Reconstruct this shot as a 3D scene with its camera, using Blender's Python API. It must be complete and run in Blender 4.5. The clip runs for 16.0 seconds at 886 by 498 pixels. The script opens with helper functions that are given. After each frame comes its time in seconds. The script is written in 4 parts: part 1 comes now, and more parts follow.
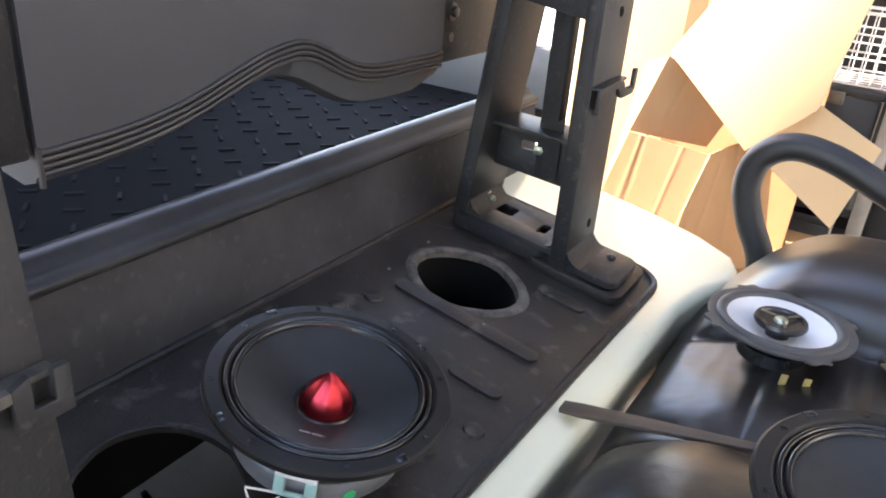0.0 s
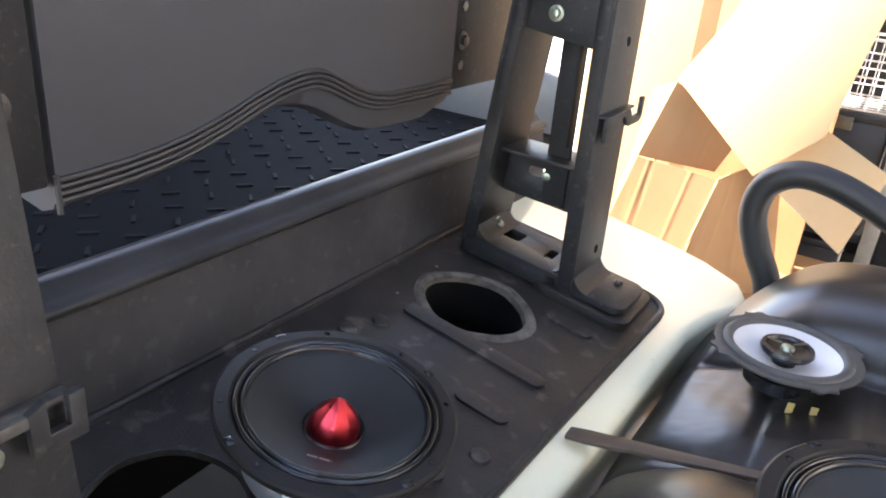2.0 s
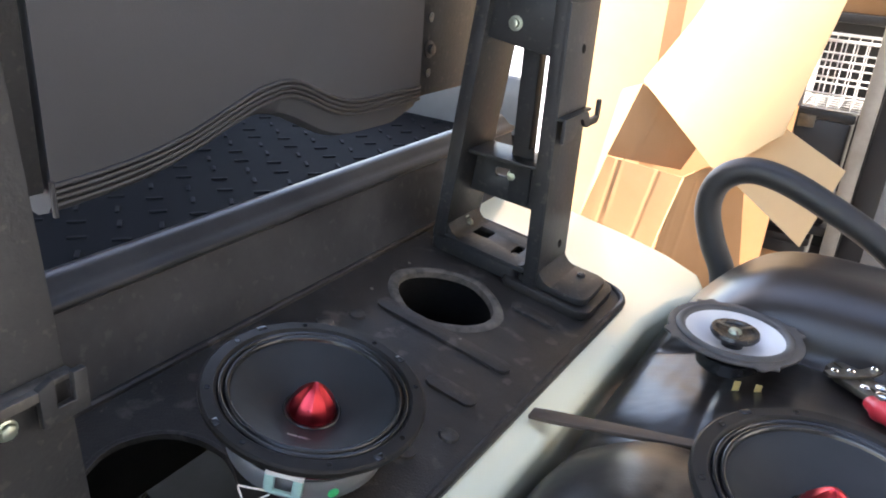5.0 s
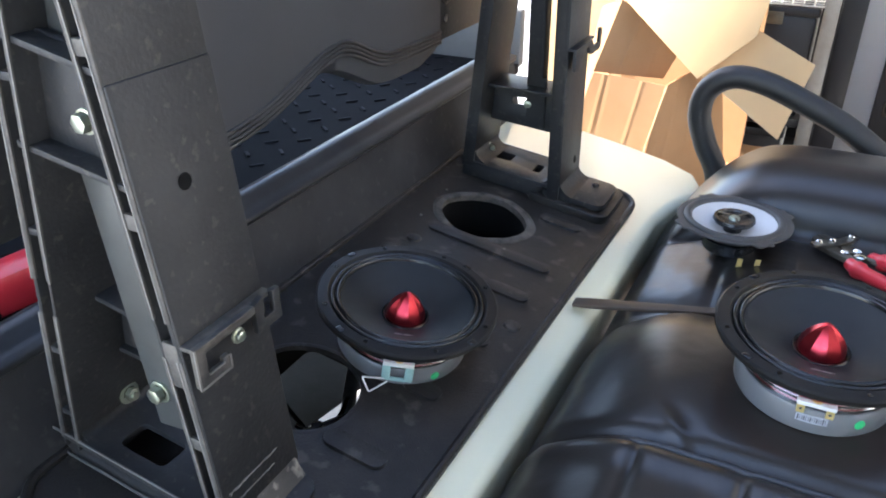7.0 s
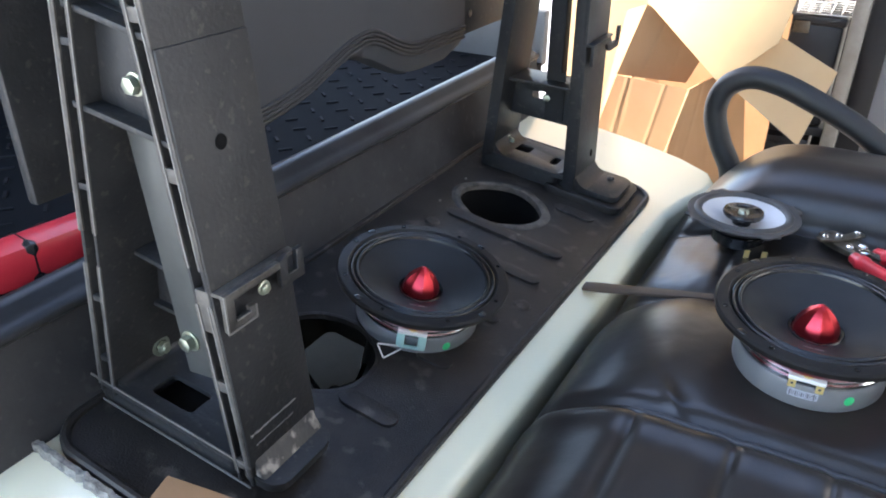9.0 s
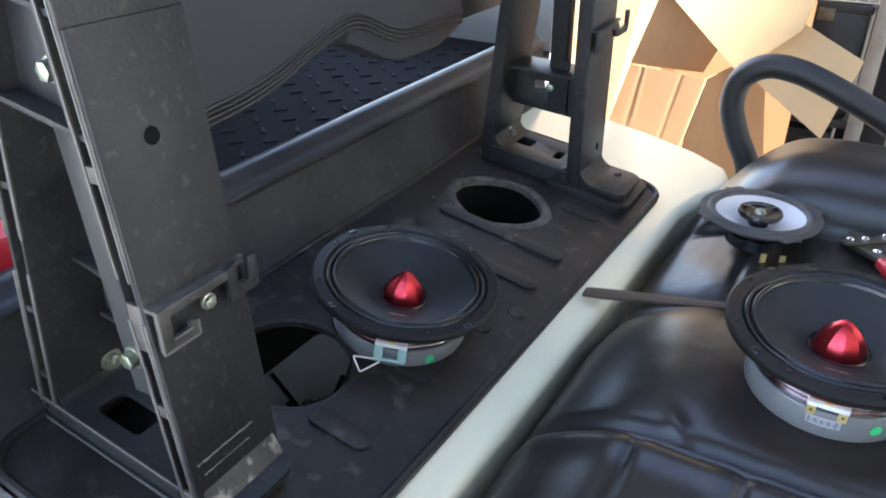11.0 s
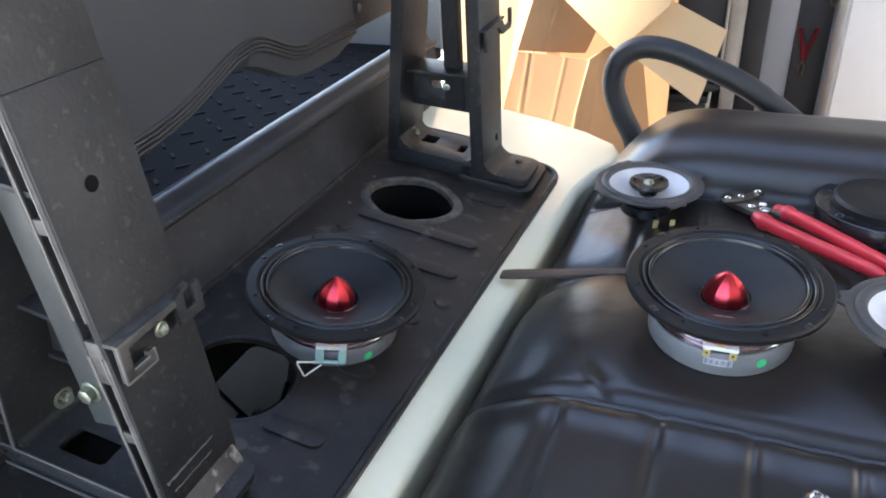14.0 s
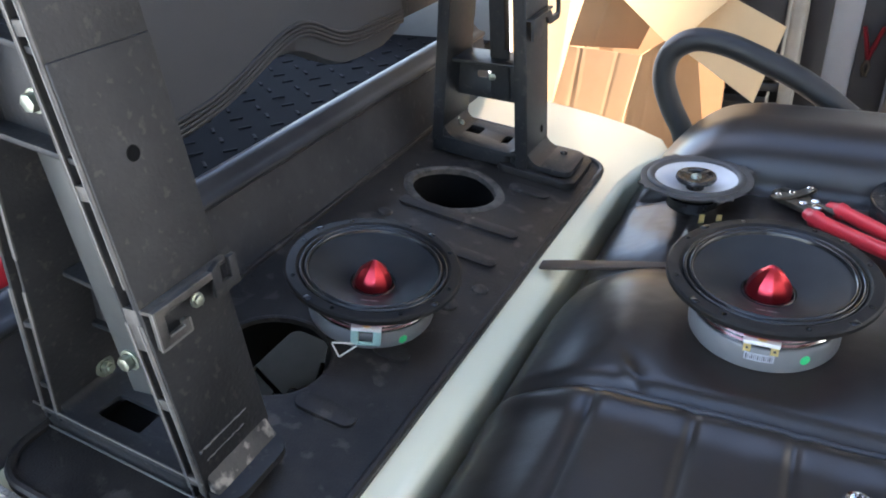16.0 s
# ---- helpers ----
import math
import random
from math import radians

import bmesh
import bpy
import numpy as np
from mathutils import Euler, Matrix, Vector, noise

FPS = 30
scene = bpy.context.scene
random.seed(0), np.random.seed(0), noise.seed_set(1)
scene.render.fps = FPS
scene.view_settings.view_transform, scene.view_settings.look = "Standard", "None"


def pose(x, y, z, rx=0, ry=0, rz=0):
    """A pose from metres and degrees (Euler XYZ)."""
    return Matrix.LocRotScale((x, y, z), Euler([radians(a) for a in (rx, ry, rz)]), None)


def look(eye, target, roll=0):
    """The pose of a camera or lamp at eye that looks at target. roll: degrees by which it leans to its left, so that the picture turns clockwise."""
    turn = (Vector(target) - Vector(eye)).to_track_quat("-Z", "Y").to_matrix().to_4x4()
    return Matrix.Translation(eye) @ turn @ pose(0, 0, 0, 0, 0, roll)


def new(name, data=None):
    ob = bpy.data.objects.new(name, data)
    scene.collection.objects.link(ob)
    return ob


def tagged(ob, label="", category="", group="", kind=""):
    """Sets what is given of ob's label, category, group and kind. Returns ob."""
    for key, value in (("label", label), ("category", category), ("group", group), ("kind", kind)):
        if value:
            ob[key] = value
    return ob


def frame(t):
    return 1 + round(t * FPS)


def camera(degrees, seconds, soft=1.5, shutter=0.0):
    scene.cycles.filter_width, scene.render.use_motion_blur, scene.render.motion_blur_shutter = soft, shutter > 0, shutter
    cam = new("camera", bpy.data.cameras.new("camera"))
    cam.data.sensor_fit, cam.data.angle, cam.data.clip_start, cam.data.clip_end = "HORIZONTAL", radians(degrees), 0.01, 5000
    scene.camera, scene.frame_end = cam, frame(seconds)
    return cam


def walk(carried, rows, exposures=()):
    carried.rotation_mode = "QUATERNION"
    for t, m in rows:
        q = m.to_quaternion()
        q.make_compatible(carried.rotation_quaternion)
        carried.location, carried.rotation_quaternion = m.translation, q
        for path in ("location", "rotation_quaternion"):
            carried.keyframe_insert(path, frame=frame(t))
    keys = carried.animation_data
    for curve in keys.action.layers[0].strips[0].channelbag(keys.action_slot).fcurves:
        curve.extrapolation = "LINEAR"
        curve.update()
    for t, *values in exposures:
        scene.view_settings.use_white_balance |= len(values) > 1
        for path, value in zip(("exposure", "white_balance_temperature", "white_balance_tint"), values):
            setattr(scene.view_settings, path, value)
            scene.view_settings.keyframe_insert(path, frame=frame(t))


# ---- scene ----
cam = camera(61.3, 16.0, soft=1.9)
PATH = [
    (0, (0.183, -0.39, 0.383), (-0.714, 1.224, -0.386), 6.7),
    (0.5, (0.185, -0.389, 0.385), (-0.705, 1.228, -0.385), 6.7),
    (1, (0.184, -0.391, 0.388), (-0.707, 1.227, -0.379), 6.9),
    (1.5, (0.184, -0.395, 0.393), (-0.743, 1.223, -0.33), 6.6),
    (2, (0.186, -0.395, 0.391), (-0.746, 1.221, -0.33), 6.8),
    (2.5, (0.188, -0.392, 0.392), (-0.732, 1.228, -0.334), 6.6),
    (3, (0.186, -0.393, 0.398), (-0.741, 1.23, -0.314), 6.3),
    (5.5, (0.23, -0.47, 0.409), (-0.649, 1.181, -0.299), 5.6),
    (6, (0.201, -0.589, 0.422), (-0.662, 1.024, -0.388), 0.7),
    (6.5, (0.215, -0.585, 0.444), (-0.571, 1.025, -0.445), 1.6),
    (7, (0.215, -0.59, 0.45), (-0.586, 1.016, -0.433), 1.0),
    (7.5, (0.239, -0.617, 0.449), (-0.58, 0.98, -0.433), 0.6),
    (8, (0.248, -0.63, 0.441), (-0.597, 0.962, -0.425), 1.2),
    (10.3, (0.245, -0.632, 0.441), (-0.611, 0.949, -0.435), 2.3),
    (10.5, (0.244, -0.619, 0.426), (-0.606, 0.956, -0.467), 2.1),
    (11, (0.243, -0.555, 0.423), (-0.651, 0.995, -0.47), 1.7),
    (11.5, (0.215, -0.503, 0.427), (-0.753, 0.976, -0.509), 0.1),
    (12, (0.079, -0.512, 0.413), (-0.426, 1.122, -0.625), -4.4),
    (12.5, (0.038, -0.547, 0.418), (-0.328, 1.116, -0.631), -1.9),
    (13, (0.062, -0.557, 0.425), (-0.274, 1.126, -0.601), -1.7),
    (13.5, (0.151, -0.567, 0.447), (-0.354, 1.103, -0.53), -0.0),
    (14, (0.256, -0.602, 0.455), (-0.426, 1.041, -0.458), -1.9),
    (14.5, (0.277, -0.614, 0.447), (-0.445, 1.029, -0.436), -1.3),
    (15, (0.27, -0.604, 0.444), (-0.508, 1.008, -0.448), -1.8),
    (15.5, (0.267, -0.603, 0.442), (-0.533, 0.987, -0.471), -2.2),
    (16, (0.268, -0.602, 0.441), (-0.532, 0.988, -0.47), -2.1),
]
# The level of the place against the first camera.
LEVEL = pose(0, 0, 0.025, -2.8, 0, 0)
walk(cam, [(t, LEVEL @ look(eye, target, roll)) for t, eye, target, roll in PATH],
     exposures=[(0.0, 3.58, 7250, 18), (3.2, 3.58, 7250, 18), (5.5, 3.3, 6900, 15), (6.2, 3.2, 6500, 13), (11.2, 3.2, 6500, 13), (12.0, 3.45, 7400, 18), (12.4, 3.8, 7600, 20), (13.1, 3.8, 7600, 20), (13.5, 3.55, 7200, 17), (13.9, 3.25, 6650, 14), (16.0, 3.18, 6500, 13)])

# ---- light ----
SUN_EL, SUN_AZ = radians(40), radians(-96)   # the sun stands to the west, beyond the open garage side
world = bpy.data.worlds.new("sky")
scene.world = world
world.use_nodes = True
wn = world.node_tree
sky = wn.nodes.new("ShaderNodeTexSky")
sky.sky_type, sky.sun_disc = "NISHITA", False
sky.sun_elevation, sky.sun_rotation = SUN_EL, SUN_AZ
wn.links.new(sky.outputs[0], wn.nodes["Background"].inputs[0])
wn.nodes["Background"].inputs[1].default_value = 0.15
sun = new("sun", bpy.data.lights.new("sun", "SUN"))
sun.data.energy, sun.data.angle, sun.data.color = 3.1, radians(0.6), (1.0, 0.95, 0.87)
sun_way = Vector((math.sin(SUN_AZ) * math.cos(SUN_EL), math.cos(SUN_AZ) * math.cos(SUN_EL), math.sin(SUN_EL)))
sun.matrix_world = look(tuple(sun_way * 6), (0, 0, 0))


# ---- materials ----
def surface(name, colour, rough=0.5, metal=0.0, second=None, scale=8.0, mix=0.5, grain=150.0, bump=0.1, depth=0.002,
            coat=0.0, rough_var=0.1, speck=None, aniso=0.0, spec=0.5):
    """A material with large stains, fine grain and relief, in object space."""
    m = bpy.data.materials.new(name)
    m.use_nodes = True
    t = m.node_tree
    n, link = t.nodes, t.links.new
    b = n["Principled BSDF"]
    co = n.new("ShaderNodeTexCoord")
    big = n.new("ShaderNodeTexNoise")
    big.inputs["Scale"].default_value, big.inputs["Detail"].default_value = scale, 6.0
    big.inputs["Roughness"].default_value = 0.65
    fine = n.new("ShaderNodeTexNoise")
    fine.inputs["Scale"].default_value, fine.inputs["Detail"].default_value = grain, 3.0
    link(co.outputs["Object"], big.inputs["Vector"])
    link(co.outputs["Object"], fine.inputs["Vector"])
    ramp = n.new("ShaderNodeMapRange")
    ramp.inputs[1].default_value, ramp.inputs[2].default_value = 0.38, 0.68
    ramp.inputs[4].default_value = mix
    link(big.outputs["Fac"], ramp.inputs[0])
    cm = n.new("ShaderNodeMix")
    cm.data_type = "RGBA"
    cm.inputs[6].default_value = (*colour, 1)
    cm.inputs[7].default_value = (*(second or [c * 0.7 for c in colour]), 1)
    link(ramp.outputs[0], cm.inputs[0])
    last = cm.outputs[2]
    if speck:
        vo = n.new("ShaderNodeTexNoise")
        vo.inputs["Scale"].default_value, vo.inputs["Detail"].default_value = speck[1], 8.0
        link(co.outputs["Object"], vo.inputs["Vector"])
        r2 = n.new("ShaderNodeMapRange")
        r2.inputs[1].default_value, r2.inputs[2].default_value = speck[2], speck[2] + 0.08
        r2.inputs[4].default_value = speck[3]
        link(vo.outputs["Fac"], r2.inputs[0])
        c2 = n.new("ShaderNodeMix")
        c2.data_type = "RGBA"
        c2.inputs[7].default_value = (*speck[0], 1)
        link(last, c2.inputs[6])
        link(r2.outputs[0], c2.inputs[0])
        last = c2.outputs[2]
    link(last, b.inputs["Base Color"])
    rr = n.new("ShaderNodeMapRange")
    rr.inputs[3].default_value, rr.inputs[4].default_value = max(rough - rough_var, 0.02), min(rough + rough_var, 1)
    link(big.outputs["Fac"], rr.inputs[0])
    link(rr.outputs[0], b.inputs["Roughness"])
    b.inputs["Metallic"].default_value = metal
    b.inputs["Coat Weight"].default_value = coat
    b.inputs["Anisotropic"].default_value = aniso
    b.inputs["Specular IOR Level"].default_value = spec
    bp = n.new("ShaderNodeBump")
    bp.inputs["Strength"].default_value, bp.inputs["Distance"].default_value = bump, depth
    link(fine.outputs["Fac"], bp.inputs["Height"])
    link(bp.outputs["Normal"], b.inputs["Normal"])
    return m


tray_mat = surface("moulded_plastic", (0.0145, 0.0133, 0.0122), 0.46, second=(0.038, 0.033, 0.029), scale=14, mix=0.9, grain=480, bump=0.7, depth=0.001, spec=0.36,
                   speck=((0.12, 0.105, 0.09), 36, 0.585, 0.45))
wall_mat = surface("riser_plastic", (0.026, 0.0262, 0.0275), 0.54, second=(0.053, 0.052, 0.0525), scale=9, mix=0.8, grain=300, bump=0.25, depth=0.0006, spec=0.16,
                   speck=((0.085, 0.08, 0.075), 75, 0.6, 0.3))
lip_mat = surface("lip_plastic", (0.024, 0.0242, 0.0255), 0.36, second=(0.042, 0.0415, 0.042), scale=12, mix=0.8, grain=300, bump=0.2, depth=0.0005, spec=0.24)
dust_mat = surface("dusty_rim", (0.105, 0.093, 0.077), 0.8, second=(0.022, 0.02, 0.018), mix=1.0, scale=42, grain=300, bump=0.5, depth=0.001)
strut_mat = surface("cast_black", (0.0175, 0.018, 0.0187), 0.47, second=(0.038, 0.0375, 0.037), scale=13, mix=0.8, grain=260, bump=0.45, depth=0.0008, spec=0.32,
                    speck=((0.11, 0.095, 0.08), 120, 0.6, 0.3))
worn_mat = surface("worn_edge", (0.2, 0.195, 0.18), 0.5, metal=0.3, second=(0.12, 0.10, 0.085), scale=45, grain=300, bump=0.3, depth=0.0006)
brace_mat = surface("zinc_bar", (0.085, 0.088, 0.082), 0.45, metal=0.35, second=(0.055, 0.056, 0.053), scale=25, grain=400, bump=0.1, depth=0.0004)
bolt_mat = surface("zinc_bolt", (0.42, 0.45, 0.37), 0.4, metal=1.0, second=(0.55, 0.6, 0.45), scale=90, grain=500, bump=0.1, depth=0.0003)
dark_bolt = surface("dark_bolt", (0.09, 0.085, 0.08), 0.4, metal=0.8, scale=90, grain=500)
cream_mat = surface("cream_gelcoat", (0.84, 0.8, 0.57), 0.2, second=(0.78, 0.76, 0.55), scale=5, grain=60, bump=0.03, depth=0.0008, coat=0.6,
                    speck=((0.35, 0.33, 0.27), 70, 0.72, 0.5))
raw_mat = surface("chipped_edge", (0.36, 0.34, 0.29), 0.9, second=(0.1, 0.09, 0.085), scale=110, mix=1.0, grain=400, bump=1.0, depth=0.002)
leather = surface("black_vinyl", (0.018, 0.015, 0.0128), 0.34, second=(0.026, 0.0215, 0.0182), scale=5, mix=0.6, grain=380, bump=0.22, depth=0.0006, rough_var=0.06, spec=0.5)
pipe_mat = surface("vinyl_piping", (0.028, 0.028, 0.03), 0.5, scale=20, grain=400, bump=0.2, depth=0.0004)
back_mat = surface("backrest_vinyl", (0.039, 0.0413, 0.046), 0.58, second=(0.032, 0.034, 0.038), scale=4, grain=420, bump=0.25, depth=0.0005)
rim_mat = surface("speaker_frame", (0.0125, 0.0115, 0.0108), 0.5, scale=30, grain=600, bump=0.2, depth=0.0003, spec=0.22)
rubber = surface("surround_rubber", (0.012, 0.012, 0.012), 0.22, scale=30, grain=500, bump=0.05, depth=0.0002)
cone_mat = surface("paper_cone", (0.0125, 0.0135, 0.0138), 0.58, second=(0.0095, 0.0105, 0.0108), scale=35, grain=700, bump=0.25, depth=0.0003, spec=0.38)
red_metal = surface("red_anodised", (0.66, 0.06, 0.07), 0.3, metal=1.0, second=(0.5, 0.02, 0.025), scale=50, grain=900, bump=0.05, depth=0.0001)
red_edge = surface("red_frame", (0.2, 0.01, 0.02), 0.35, metal=0.6, scale=50, grain=500)
chrome = surface("bright_metal", (0.8, 0.8, 0.8), 0.14, metal=1.0, scale=30, grain=300, bump=0.02, depth=0.0003)
magnet_mat = surface("magnet_paint", (0.16, 0.162, 0.162), 0.38, second=(0.13, 0.132, 0.132), scale=30, grain=400, bump=0.15, depth=0.0003)
gold = surface("brass_tab", (0.85, 0.66, 0.26), 0.35, metal=0.6, scale=80, grain=500)
white_plastic = surface("white_plastic", (0.75, 0.74, 0.68), 0.5, scale=40, grain=300)
green_mat = surface("green_sticker", (0.02, 0.5, 0.16), 0.45, second=(0.1, 0.6, 0.25), scale=260, grain=500)
teal_mat = surface("terminal_board", (0.33, 0.52, 0.47), 0.45, second=(0.26, 0.42, 0.38), scale=80, grain=500)
ink_mat = surface("print_ink", (0.06, 0.06, 0.07), 0.6, scale=80, grain=500)
print_mat = surface("grey_print", (0.22, 0.21, 0.21), 0.5, scale=80, grain=500)
silver_cone = surface("silver_cone", (0.62, 0.605, 0.58), 0.45, second=(0.54, 0.525, 0.5), scale=30, grain=600, bump=0.15, depth=0.0003)
grey_rubber = surface("dusty_surround", (0.06, 0.056, 0.052), 0.55, second=(0.035, 0.033, 0.031), scale=40, grain=500, bump=0.2, depth=0.0003)
black_plastic = surface("gloss_black", (0.015, 0.015, 0.016), 0.25, scale=40, grain=500)
foam_mat = surface("foam_grip", (0.013, 0.013, 0.0135), 0.5, second=(0.019, 0.019, 0.0195), scale=20, grain=700, bump=0.5, depth=0.0005)
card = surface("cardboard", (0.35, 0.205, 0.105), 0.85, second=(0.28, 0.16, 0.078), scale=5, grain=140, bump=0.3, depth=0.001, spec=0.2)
# paler copy of the card: sunlit brightness put into the colour; also torn edges
card_light = surface("cardboard_pale_sunlit", (0.54, 0.38, 0.21), 0.8, second=(0.48, 0.33, 0.175), scale=4, grain=140, bump=0.2, depth=0.001, spec=0.2)
red_grip = surface("red_grip", (0.62, 0.035, 0.05), 0.35, second=(0.5, 0.02, 0.03), scale=20, grain=300, bump=0.1, depth=0.0004)
steel = surface("tool_steel", (0.17, 0.155, 0.125), 0.42, metal=0.9, second=(0.06, 0.055, 0.05), scale=60, grain=400, bump=0.2, depth=0.0004)
# bars paler than the mat: their glancing highlight is put into the colour
bar_mat = surface("tread_bar", (0.013, 0.0138, 0.0153), 0.6, second=(0.014, 0.0148, 0.016), scale=20, grain=300, bump=0.1, depth=0.0004, spec=0.06)
tread_mat = surface("tread_mat", (0.0075, 0.0081, 0.0093), 0.78, second=(0.0105, 0.0112, 0.0125), scale=6, grain=300, bump=0.2, depth=0.0006, spec=0.06)
concrete = surface("concrete", (0.47, 0.46, 0.44), 0.85, second=(0.36, 0.35, 0.33), scale=2.5, grain=60, bump=0.4, depth=0.003)
plaster = surface("painted_wall", (0.74, 0.73, 0.69), 0.75, second=(0.66, 0.65, 0.6), scale=2, grain=80, bump=0.15, depth=0.002)
grey_panel = surface("grey_panel", (0.42, 0.41, 0.39), 0.6, second=(0.34, 0.33, 0.31), scale=3, grain=80, bump=0.1, depth=0.002)
cabinet_mat = surface("cabinet_paint", (0.56, 0.54, 0.5), 0.6, second=(0.5, 0.48, 0.44), scale=2, grain=80, bump=0.1, depth=0.001)
dark_panel = surface("dark_cabinet", (0.013, 0.013, 0.0145), 0.4, second=(0.024, 0.0235, 0.0235), scale=6, grain=120, bump=0.1, depth=0.001)
post_mat = surface("shelf_post", (0.32, 0.31, 0.28), 0.5, metal=0.4, second=(0.2, 0.18, 0.16), scale=14, grain=200, bump=0.2, depth=0.001)
rust_mat = surface("rusty_steel", (0.085, 0.062, 0.045), 0.55, metal=0.3, second=(0.13, 0.09, 0.06), scale=40, grain=400, bump=0.4, depth=0.0005)
# dark tone of the added ceiling, so glossy surfaces reflect little
roof_blocker_mat = surface("dark_blocker", (0.07, 0.06, 0.05), 0.8, scale=3, grain=60)
# near-black for the added liner: shade below the tray put into colour
under_mat = surface("shaded_underbody", (0.013, 0.0135, 0.015), 0.75, second=(0.008, 0.0085, 0.009), scale=12, mix=0.8, grain=200, bump=0.3, depth=0.001, spec=0.3)
# near-black: the shade inside holes is put into this colour
hole_shade = surface("painted_hole_shade", (0.006, 0.006, 0.006), 0.8, scale=20, grain=200, spec=0.1)
scrape_mat = surface("scraped_casting", (0.022, 0.021, 0.02), 0.5, second=(0.05, 0.046, 0.04), scale=28, mix=1.0, grain=300, bump=0.5, depth=0.001, speck=((0.3, 0.275, 0.23), 46, 0.54, 0.85))
scuff_mat = surface("scuffed_casting", (0.10, 0.092, 0.08), 0.45, metal=0.2, second=(0.035, 0.032, 0.03), scale=50, mix=1.0, grain=300, bump=0.3, depth=0.0006)
# blue-grey of the added east wall, chosen to cool its bounce light
bounce_wall_mat = surface("bounce_grey", (0.53, 0.545, 0.56), 0.8, second=(0.46, 0.475, 0.49), scale=2, grain=80, bump=0.15, depth=0.002)
label_mat = surface("grey_label", (0.4, 0.41, 0.44), 0.5, scale=80, grain=500)
wire_mat = surface("white_wire", (0.82, 0.82, 0.8), 0.4, scale=30, grain=300)


# ---- mesh tools ----
def bevel(bm, width, seg=2, edges=None):
    bmesh.ops.bevel(bm, geom=list(edges or bm.edges), offset=width, segments=seg, affect="EDGES", clamp_overlap=True, profile=0.5)
    return bm


def block(size, at=(0, 0, 0), width=0.0, turn=None, bm=None):
    """A box of that size with its middle at a place, its edges rounded."""
    b = bmesh.new()
    bmesh.ops.create_cube(b, size=1)
    bmesh.ops.scale(b, vec=size, verts=b.verts)
    if width:
        bevel(b, width)
    b.transform(Matrix.Translation(at) @ (turn or Matrix()))
    return merge(bm, b)


def merge(bm, b):
    if bm is None:
        return b
    me = bpy.data.meshes.new("join")
    b.to_mesh(me)
    bm.from_mesh(me)
    bpy.data.meshes.remove(me)
    b.free()
    return bm


def lathe(profile, n=56, bm=None):
    """A body of revolution round z from (radius, height) pairs."""
    b = bmesh.new()
    rings = []
    for r, z in profile:
        if r < 1e-6:
            rings.append([b.verts.new((0, 0, z))])
        else:
            rings.append([b.verts.new((r * math.cos(2 * math.pi * k / n), r * math.sin(2 * math.pi * k / n), z)) for k in range(n)])
    for p, q in zip(rings, rings[1:]):
        for k in range(n):
            j = (k + 1) % n
            if len(p) == 1 and len(q) > 1:
                b.faces.new((p[0], q[j], q[k]))
            elif len(q) == 1 and len(p) > 1:
                b.faces.new((p[k], p[j], q[0]))
            elif len(p) > 1:
                b.faces.new((p[k], p[j], q[j], q[k]))
    bmesh.ops.recalc_face_normals(b, faces=b.faces)
    return merge(bm, b)


def prism(points, thick, m=None, width=0.0, holes=(), bm=None):
    """A plate from an outline in x, y, with holes, thick along z from 0."""
    b = bmesh.new()
    edges = []
    for loop in (points, *holes):
        vs = [b.verts.new((x, y, 0)) for x, y in loop]
        edges += [b.edges.new((vs[i], vs[(i + 1) % len(vs)])) for i in range(len(vs))]
    bmesh.ops.triangle_fill(b, use_beauty=True, use_dissolve=False, edges=edges, normal=(0, 0, 1))
    got = bmesh.ops.extrude_face_region(b, geom=list(b.faces))
    bmesh.ops.translate(b, vec=(0, 0, thick), verts=[v for v in got["geom"] if isinstance(v, bmesh.types.BMVert)])
    bmesh.ops.recalc_face_normals(b, faces=b.faces)
    if width:
        sharp = [e for e in b.edges if len(e.link_faces) == 2 and e.calc_face_angle(0) > 0.6]
        bevel(b, width, 2, sharp)
    if m is not None:
        b.transform(m)
        if m.determinant() < 0:
            bmesh.ops.reverse_faces(b, faces=b.faces)
    return merge(bm, b)


def smooth_line(points, steps=8):
    """A Catmull-Rom line through points."""
    pts = [Vector(p) for p in points]
    pts = [2 * pts[0] - pts[1]] + pts + [2 * pts[-1] - pts[-2]]
    out = []
    for a, b, c, d in zip(pts, pts[1:], pts[2:], pts[3:]):
        for k in range(steps):
            u = k / steps
            out.append(0.5 * (2 * b + (c - a) * u + (2 * a - 5 * b + 4 * c - d) * u * u + (3 * b - a - 3 * c + d) * u ** 3))
    return out + [pts[-2]]


